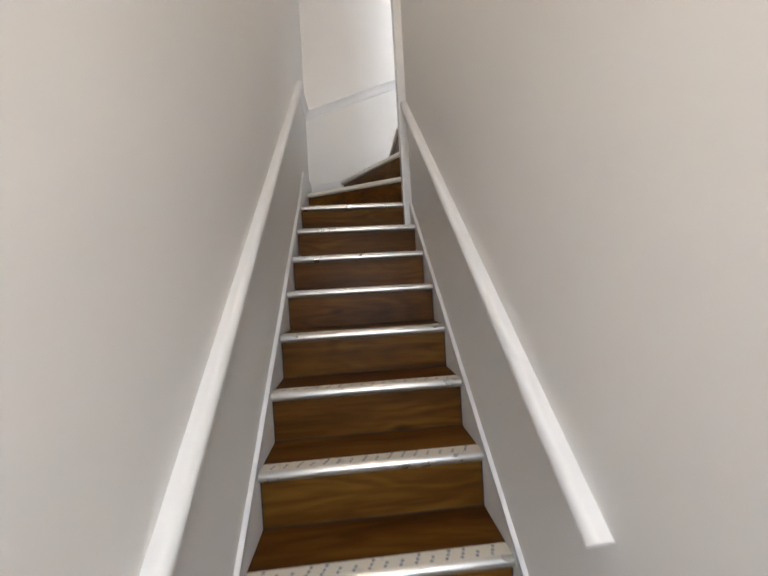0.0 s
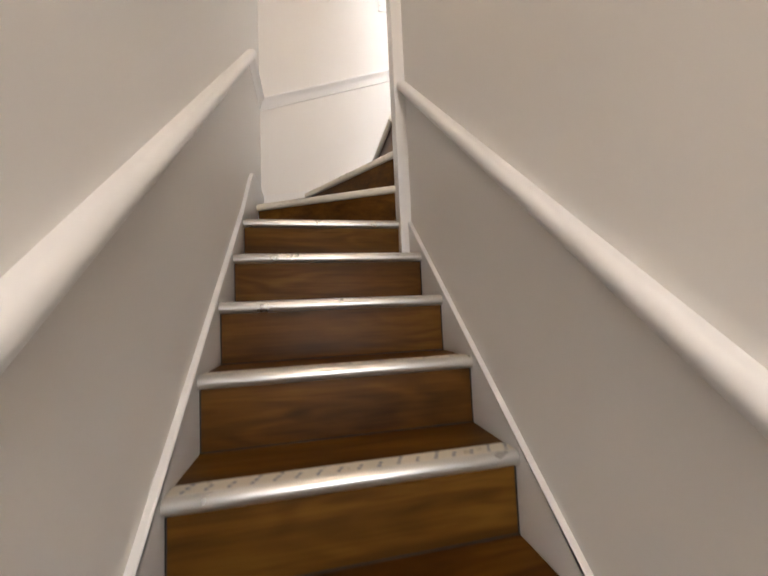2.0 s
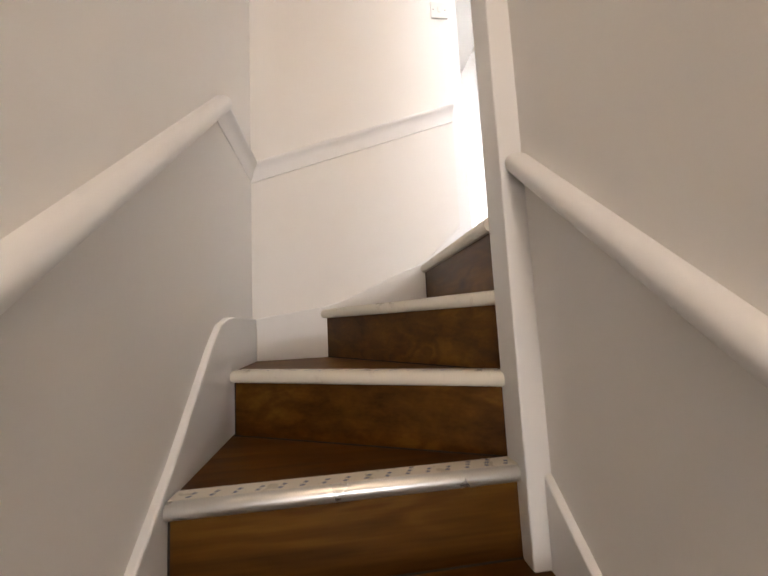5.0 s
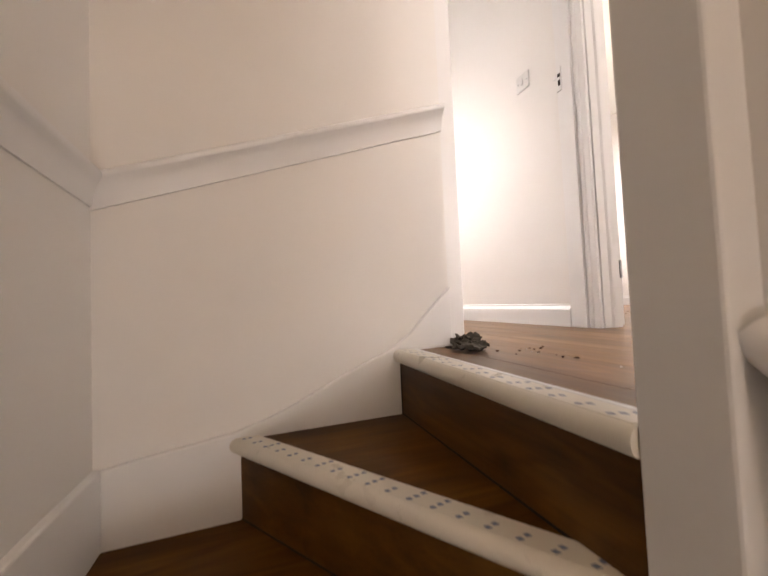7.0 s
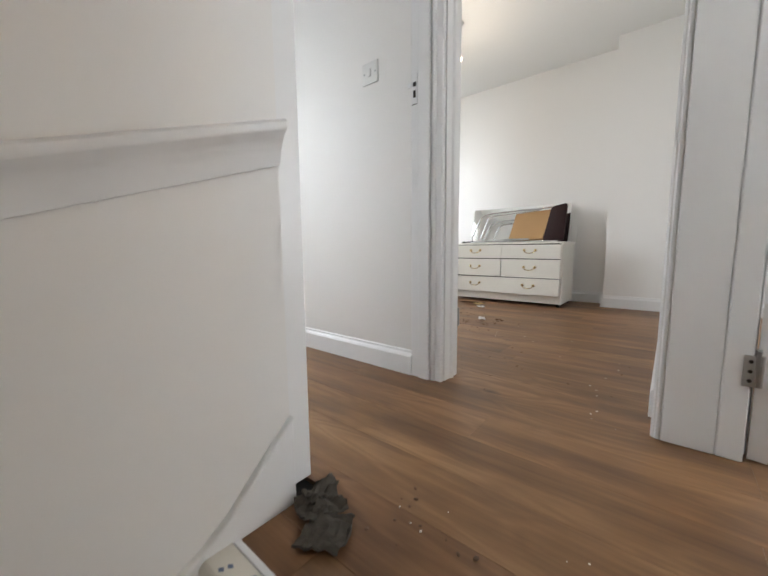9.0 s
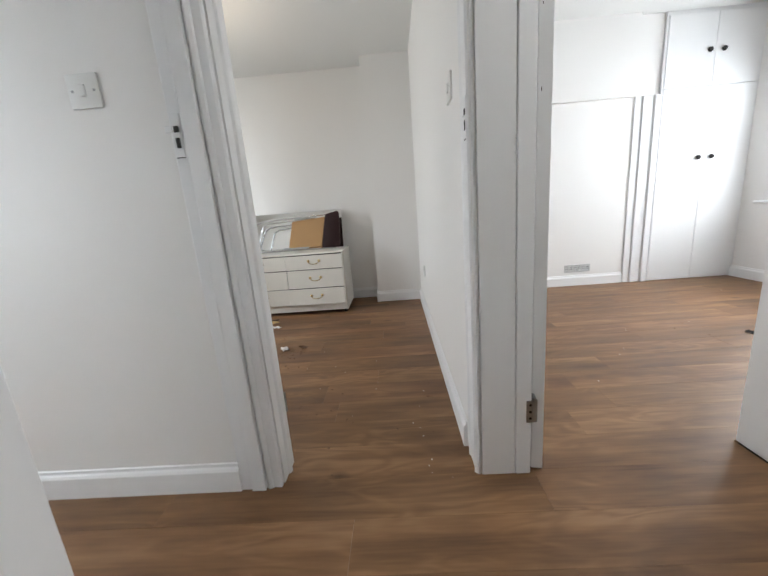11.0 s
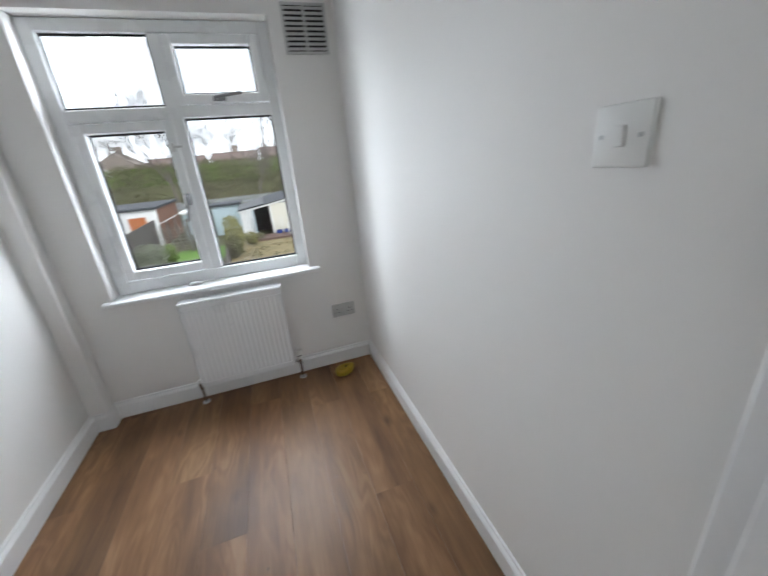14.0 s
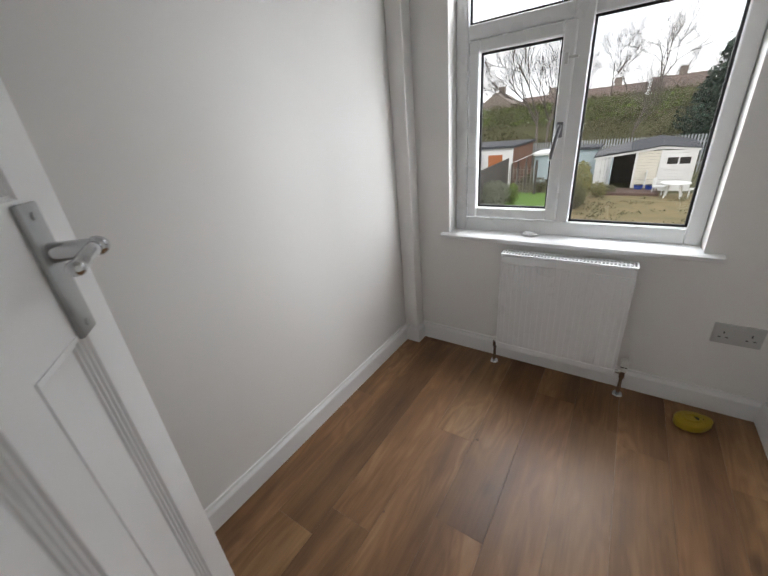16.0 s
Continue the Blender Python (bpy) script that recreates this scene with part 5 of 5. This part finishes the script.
def fence(name, label, p0, p1, h, pitch, w, mat, pointed=False, rails=(0.25, 0.8), z=GZ):
    f = thing(name, label, "fence")
    p0, p1 = Vector((*p0, z)), Vector((*p1, z))
    e = (p1 - p0).normalized()
    nrm = Vector((-e.y, e.x, 0))
    rot = math.degrees(math.atan2(e.y, e.x))
    n = int((p1 - p0).length / pitch)
    pts = [(-w / 2, 0), (w / 2, 0), (w / 2, h - (w if pointed else 0)), (0, h), (-w / 2, h - (w if pointed else 0))] if pointed else [(-w / 2, 0), (w / 2, 0), (w / 2, h), (-w / 2, h)]
    bm = prism(bmesh.new(), pts, 1, -0.012, 0.012)
    first = part("pale", bm, mat, f)
    first.matrix_local = Matrix.Translation(p0) @ pose(0, 0, 0, 0, 0, rot)
    for k in range(1, n + 1):
        o = new("pale", first.data)
        o.parent = f
        o.matrix_local = Matrix.Translation(p0 + e * pitch * k) @ pose(0, 0, 0, 0, 0, rot)
    for r in rails:
        a, b = p0 + nrm * 0.05 + Vector((0, 0, h * r)), p1 + nrm * 0.05 + Vector((0, 0, h * r))
        part("rail", cyl(bmesh.new(), a, b, 0.035, n=6), mat, f)


fence("palisade_fence", "grey galvanised palisade fence along the railway bank", (-5.2, 33.2), (12, 33.2), 2.35, 0.165, 0.085, GREYFENCE, True)
fence("garden_fence", "weathered grey timber garden fence", (-4.95, 18.5), (-5.2, 26.2), 1.95, 0.16, 0.14, OLDTIMBER)
fence("low_fence", "low pale timber fence between the gardens", (-0.75, 17.5), (-1.35, 25.8), 0.75, 0.22, 0.16, OLDTIMBER)
TR = thing("trellis_panel", "bleached timber trellis panel in the garden", "trellis", Matrix.Translation((-4.15, 24.9, GZ)))
for k in range(9):
    part("upright", boxed(-0.8 + k * 0.2, -0.012, 0, -0.775 + k * 0.2, 0.012, 1.62), BLEACHED, TR)
for k in range(7):
    part("slat", boxed(-0.8, -0.026, 0.2 + k * 0.2, 0.825, -0.012, 0.225 + k * 0.2), BLEACHED, TR)
part("post", boxed(0.83, -0.05, 0, 0.95, 0.05, 1.9), OLDTIMBER, TR)


def outbuilding(name, label, x0, x1, y0, y1, h, wall, roof, front):
    b = thing(name, label, "outbuilding", Matrix.Translation((0, 0, GZ)))
    bm = boxed(x0, y0, 0, x1, y0 + 0.2, h)
    part("front_wall", bm, front, b)
    part("side_wall", boxed(x1 - 0.2, y0 + 0.2, 0, x1, y1, h), wall, b)
    part("back_wall", boxed(x0, y1 - 0.2, 0, x1 - 0.2, y1, h), wall, b)
    part("roof", boxed(x0 - 0.15, y0 - 0.2, h, x1 + 0.15, y1 + 0.1, h + 0.16, bevel=0.02), roof, b)
    return b


g = outbuilding("brick_garage", "flat-roofed brick garage with white front and orange door", -13.0, -5.45, 28.0, 34.0, 2.42, BRICK, FELT, WHITEWOOD)
part("garage_door", boxed(-7.05, 27.95, 0.2, -6.1, 27.99, 2.0), ORANGE, g, "orange timber door")
part("blue_cover", boxed(-8.3, 27.6, 1.3, -7.5, 27.94, 2.2, bevel=0.1, seg=2), BLUEPOT, g)
outbuilding("pale_shed", "pale blue-grey shed behind the trellis", -4.05, -2.75, 28.2, 30.6, 1.86, BLUEGREY, WHITEWOOD, BLUEGREY)
outbuilding("far_shed", "grey shed with dark roof beside the hedge", -2.4, -0.6, 29.4, 31.5, 2.0, BLUEGREY, FELT, BLUEGREY)
LEAN = thing("lean_to", "low lean-to with a white sloping sheet roof", "lean-to", Matrix.Translation((0, 0, GZ)))
bm = prism(bmesh.new(), [(-5.1, 1.58), (-4.1, 1.98), (-4.1, 2.02), (-5.1, 1.62)], 1, 26.3, 28.1)
part("roof", bm, WHITEWOOD, LEAN, "white sheet roof")
for x, h in ((-5.02, 1.60), (-4.16, 1.95)):
    for y in (26.4, 28.0):
        part("post", boxed(x - 0.04, y - 0.04, 0, x + 0.04, y + 0.04, h), OLDTIMBER, LEAN)


def strut(bm, p, q, r0, r1, n):
    d = (q - p).normalized()
    u = d.orthogonal().normalized()
    v = d.cross(u)
    ring = [(math.cos(2 * math.pi * k / n), math.sin(2 * math.pi * k / n)) for k in range(n)]
    a = [bm.verts.new(p + u * (r0 * s) + v * (r0 * t)) for s, t in ring]
    b = [bm.verts.new(q + u * (r1 * s) + v * (r1 * t)) for s, t in ring]
    for k in range(n):
        j = (k + 1) % n
        bm.faces.new((a[k], a[j], b[j], b[k]))


def bare_tree(label, x, y, z, h, seed, spread=0.4, depth=6, fork=3):
    t = thing("bare_tree", label, "tree", Matrix.Translation((x, y, z)), group="bare winter trees")
    rng = random.Random(seed)
    trunk, limbs, twigs = bmesh.new(), bmesh.new(), bmesh.new()

    def grow(p, d, length, r, k):
        q = p + d * length
        bm = trunk if k == 0 else limbs if k < 3 else twigs
        strut(bm, p, q, r, r * 0.72, 6 if k < 2 else 3)
        if k >= depth:
            return
        for _ in range(fork if k < depth - 1 else fork + 1):
            nd = (d + Vector((rng.gauss(0, spread), rng.gauss(0, spread), rng.gauss(0.16, spread * 0.6)))).normalized()
            grow(p + d * length * rng.uniform(0.45, 1.0), nd, length * rng.uniform(0.70, 0.92), r * 0.60, k + 1)

    grow(Vector((0, 0, 0)), Vector((rng.uniform(-0.06, 0.06), 0, 1)), h * 0.165, h * 0.0066, 0)
    part("trunk", trunk, BARK, t)
    part("limbs", limbs, BARK, t)
    part("twigs", twigs, BARK, t)


bare_tree("tall bare winter tree on the railway bank", -6.0, 38.0, 0.4, 19, 21, 0.42)
bare_tree("tall bare winter tree on the railway bank", -5.3, 38.6, 0.4, 16, 27, 0.42)
bare_tree("spreading bare winter tree above the bank", 2.7, 60.0, 3.9, 19, 22, 0.48)
bare_tree("spreading bare winter tree above the bank", 4.6, 63.0, 3.9, 10, 29, 0.48)
bare_tree("thin bare winter tree on the bank", 1.0, 38.0, 0.4, 10, 23, 0.36)
bare_tree("spreading bare winter tree above the bank", -2.0, 60.0, 3.9, 16, 28, 0.48)
bare_tree("spreading bare winter tree above the bank", -0.4, 57.0, 3.9, 9, 33, 0.48)
bare_tree("spreading bare winter tree above the bank", -4.6, 58.0, 3.9, 11, 31, 0.48)
bare_tree("distant bare winter tree beyond the roofs", -17.5, 62.0, 3.6, 11, 24, 0.48)
bare_tree("distant bare winter tree beyond the roofs", 9.0, 66.0, 3.6, 11, 25, 0.42)

CON = thing("conifer", "dense dark green conifer beside the railway bank", "tree", Matrix.Translation((5.5, 37.0, GZ)))
part("trunk", cyl(bmesh.new(), (0, 0, 0), (0, 0, 8), 0.22, 0.04, n=8), BARK, CON)
bm = bmesh.new()
for k, (cx, cz, s) in enumerate(((0, 1.6, 1.9), (-0.5, 3.2, 1.7), (0.6, 4.2, 1.6), (0.3, 5.6, 1.3), (-0.3, 4.6, 1.2), (0.4, 7.0, 0.9), (0.5, 2.4, 1.8))):
    leaves("", bm, (cx, 0, cz), s, s, s * 0.75, 750, 0.16, LEAFD, None, 50 + k)
part("crown", bm, LEAFD, CON)

rng = random.Random(9)
bm = bmesh.new()
for _ in range(620):
    x, y = rng.uniform(-24, 20), rng.uniform(35.5, 47)
    rise = min(1, max(0, (y - 34) / 13))
    z = GZ + 5.0 * rise * rise * (3 - 2 * rise)
    leaves("", bm, (x, y, z + 0.25), 1.1, 0.8, 0.55, 60, 0.10, LEAFB, None, rng.randint(0, 9999))
tagged(finish("bramble_thicket", bm, LEAFB), "bramble and ivy thicket covering the railway bank", "undergrowth", kind="stuff")
bm = bmesh.new()
for _ in range(300):
    x, y = rng.uniform(-22, 12), rng.uniform(42.0, 46.5)
    rise = min(1, (y - 34) / 13)
    leaves("", bm, (x, y, GZ + 5.0 * rise * rise * (3 - 2 * rise) + 0.15), 0.9, 0.7, 0.28, 40, 0.09, LEAFG, None, rng.randint(0, 9999))
tagged(finish("bank_top_grass", bm, LEAFG), "bright green growth along the top of the bank", "undergrowth", kind="stuff")

bm = bmesh.new()
for _ in range(90):
    x, y = rng.uniform(-1.1, 6.3), rng.uniform(17.5, 25.4)
    leaves("", bm, (x, y, GZ + 0.05), 0.28, 0.3, 0.12, 16, 0.05, LEAFB, None, rng.randint(0, 9999))
tagged(finish("garden_weeds", bm, LEAFB), "low weeds over the trodden garden ground", "weeds", kind="stuff")
bm = bmesh.new()
for _ in range(160):
    x, y = rng.uniform(-26, 14), rng.uniform(48.0, 56.0)
    leaves("", bm, (x, y, GZ + 5.9), 1.1, 0.8, 0.8, 60, 0.05, BARK, None, rng.randint(0, 9999))
tagged(finish("bank_top_scrub", bm, BARK), "brown leafless scrub beyond the top of the bank", "undergrowth", kind="stuff")


def house(label, x0, x1, y0, h, ridge, gable=False):
    b = thing("house", label, "house", Matrix.Translation((0, 0, 4.0)), group="far houses")
    part("wall", boxed(x0, y0, 0, x1, y0 + 8, h), RENDER, b)
    if gable:
        xm = (x0 + x1) / 2
        bm = prism(bmesh.new(), [(x0 - 0.3, h), (x1 + 0.3, h), (xm, ridge)], 1, y0 - 0.1, y0 + 8)
    else:
        bm = prism(bmesh.new(), [(y0 - 0.4, h), (y0 + 8.4, h), (y0 + 4, ridge)], 0, x0 - 0.3, x1 + 0.3)
    roof = part("roof", bm, RENDER if gable else ROOFTILE, b, "red-brown tiled roof")
    part("chimney", boxed((x0 + x1) / 2 - 0.5, y0 + 3.5, ridge - 0.6, (x0 + x1) / 2 + 0.5, y0 + 4.5, ridge + 1.1), RENDER, roof)
    n = max(2, int((x1 - x0) / 3))
    for k in range(n):
        xc = x0 + (k + 0.5) * (x1 - x0) / n
        wnd = part("window", boxed(xc - 0.6, y0 - 0.05, h - 1.7, xc + 0.6, y0 - 0.01, h - 0.5), WHITEWOOD, b)
        part("pane", boxed(xc - 0.5, y0 - 0.07, h - 1.6, xc + 0.5, y0 - 0.055, h - 0.6), DARK, wnd)


house("far terraced houses with red-brown tiled roofs", -6.0, 1.5, 74, 1.2, 2.7)
house("far terraced houses with red-brown tiled roofs", 2.6, 9.5, 77, 1.4, 3.3)
house("far gabled house with a chimney", -23, -17.6, 72, 1.6, 3.6, True)
house("far terraced houses with red-brown tiled roofs", -16.8, -8.0, 76, 1.2, 2.6)

# ---- floor boards ----
PW, PL = 0.165, 1.22
ROOMS = [(0.87, 0.22, XS, 2.252), (0.7855, 1.563, 0.87, 2.252), (0.975, 2.252, XS, 2.40), (0.06, 2.40, XS, YW), (XS, 0.75, 1.79, 2.352), (1.79, 1.68, 4.27, YW), (1.79, -1.37, 4.15, 1.52)]
X0 = 0.046
rng = random.Random(77)
for k in range(0, 27):
    xa, xb = X0 + k * PW, X0 + (k + 1) * PW
    y = -1.4 - rng.uniform(0, PL)
    while y < YW:
        bm = bmesh.new()
        for rx0, ry0, rx1, ry1 in ROOMS:
            a, b = max(xa, rx0), min(xb, rx1)
            c, d = max(y, ry0), min(y + PL, ry1)
            if b - a < 0.004 or d - c < 0.004:
                continue
            g = 0.00035
            ga, gb = (g if a == xa else 0), (g if b == xb else 0)
            gc, gd = (g if c == y else 0), (g if d == y + PL else 0)
            box(bm, a + ga, c + gc, L - 0.011, b - gb, d - gd, L)
        if bm.verts:
            part("floor_board", bm, FLOOR_WOOD, FLOOR)
        y += PL
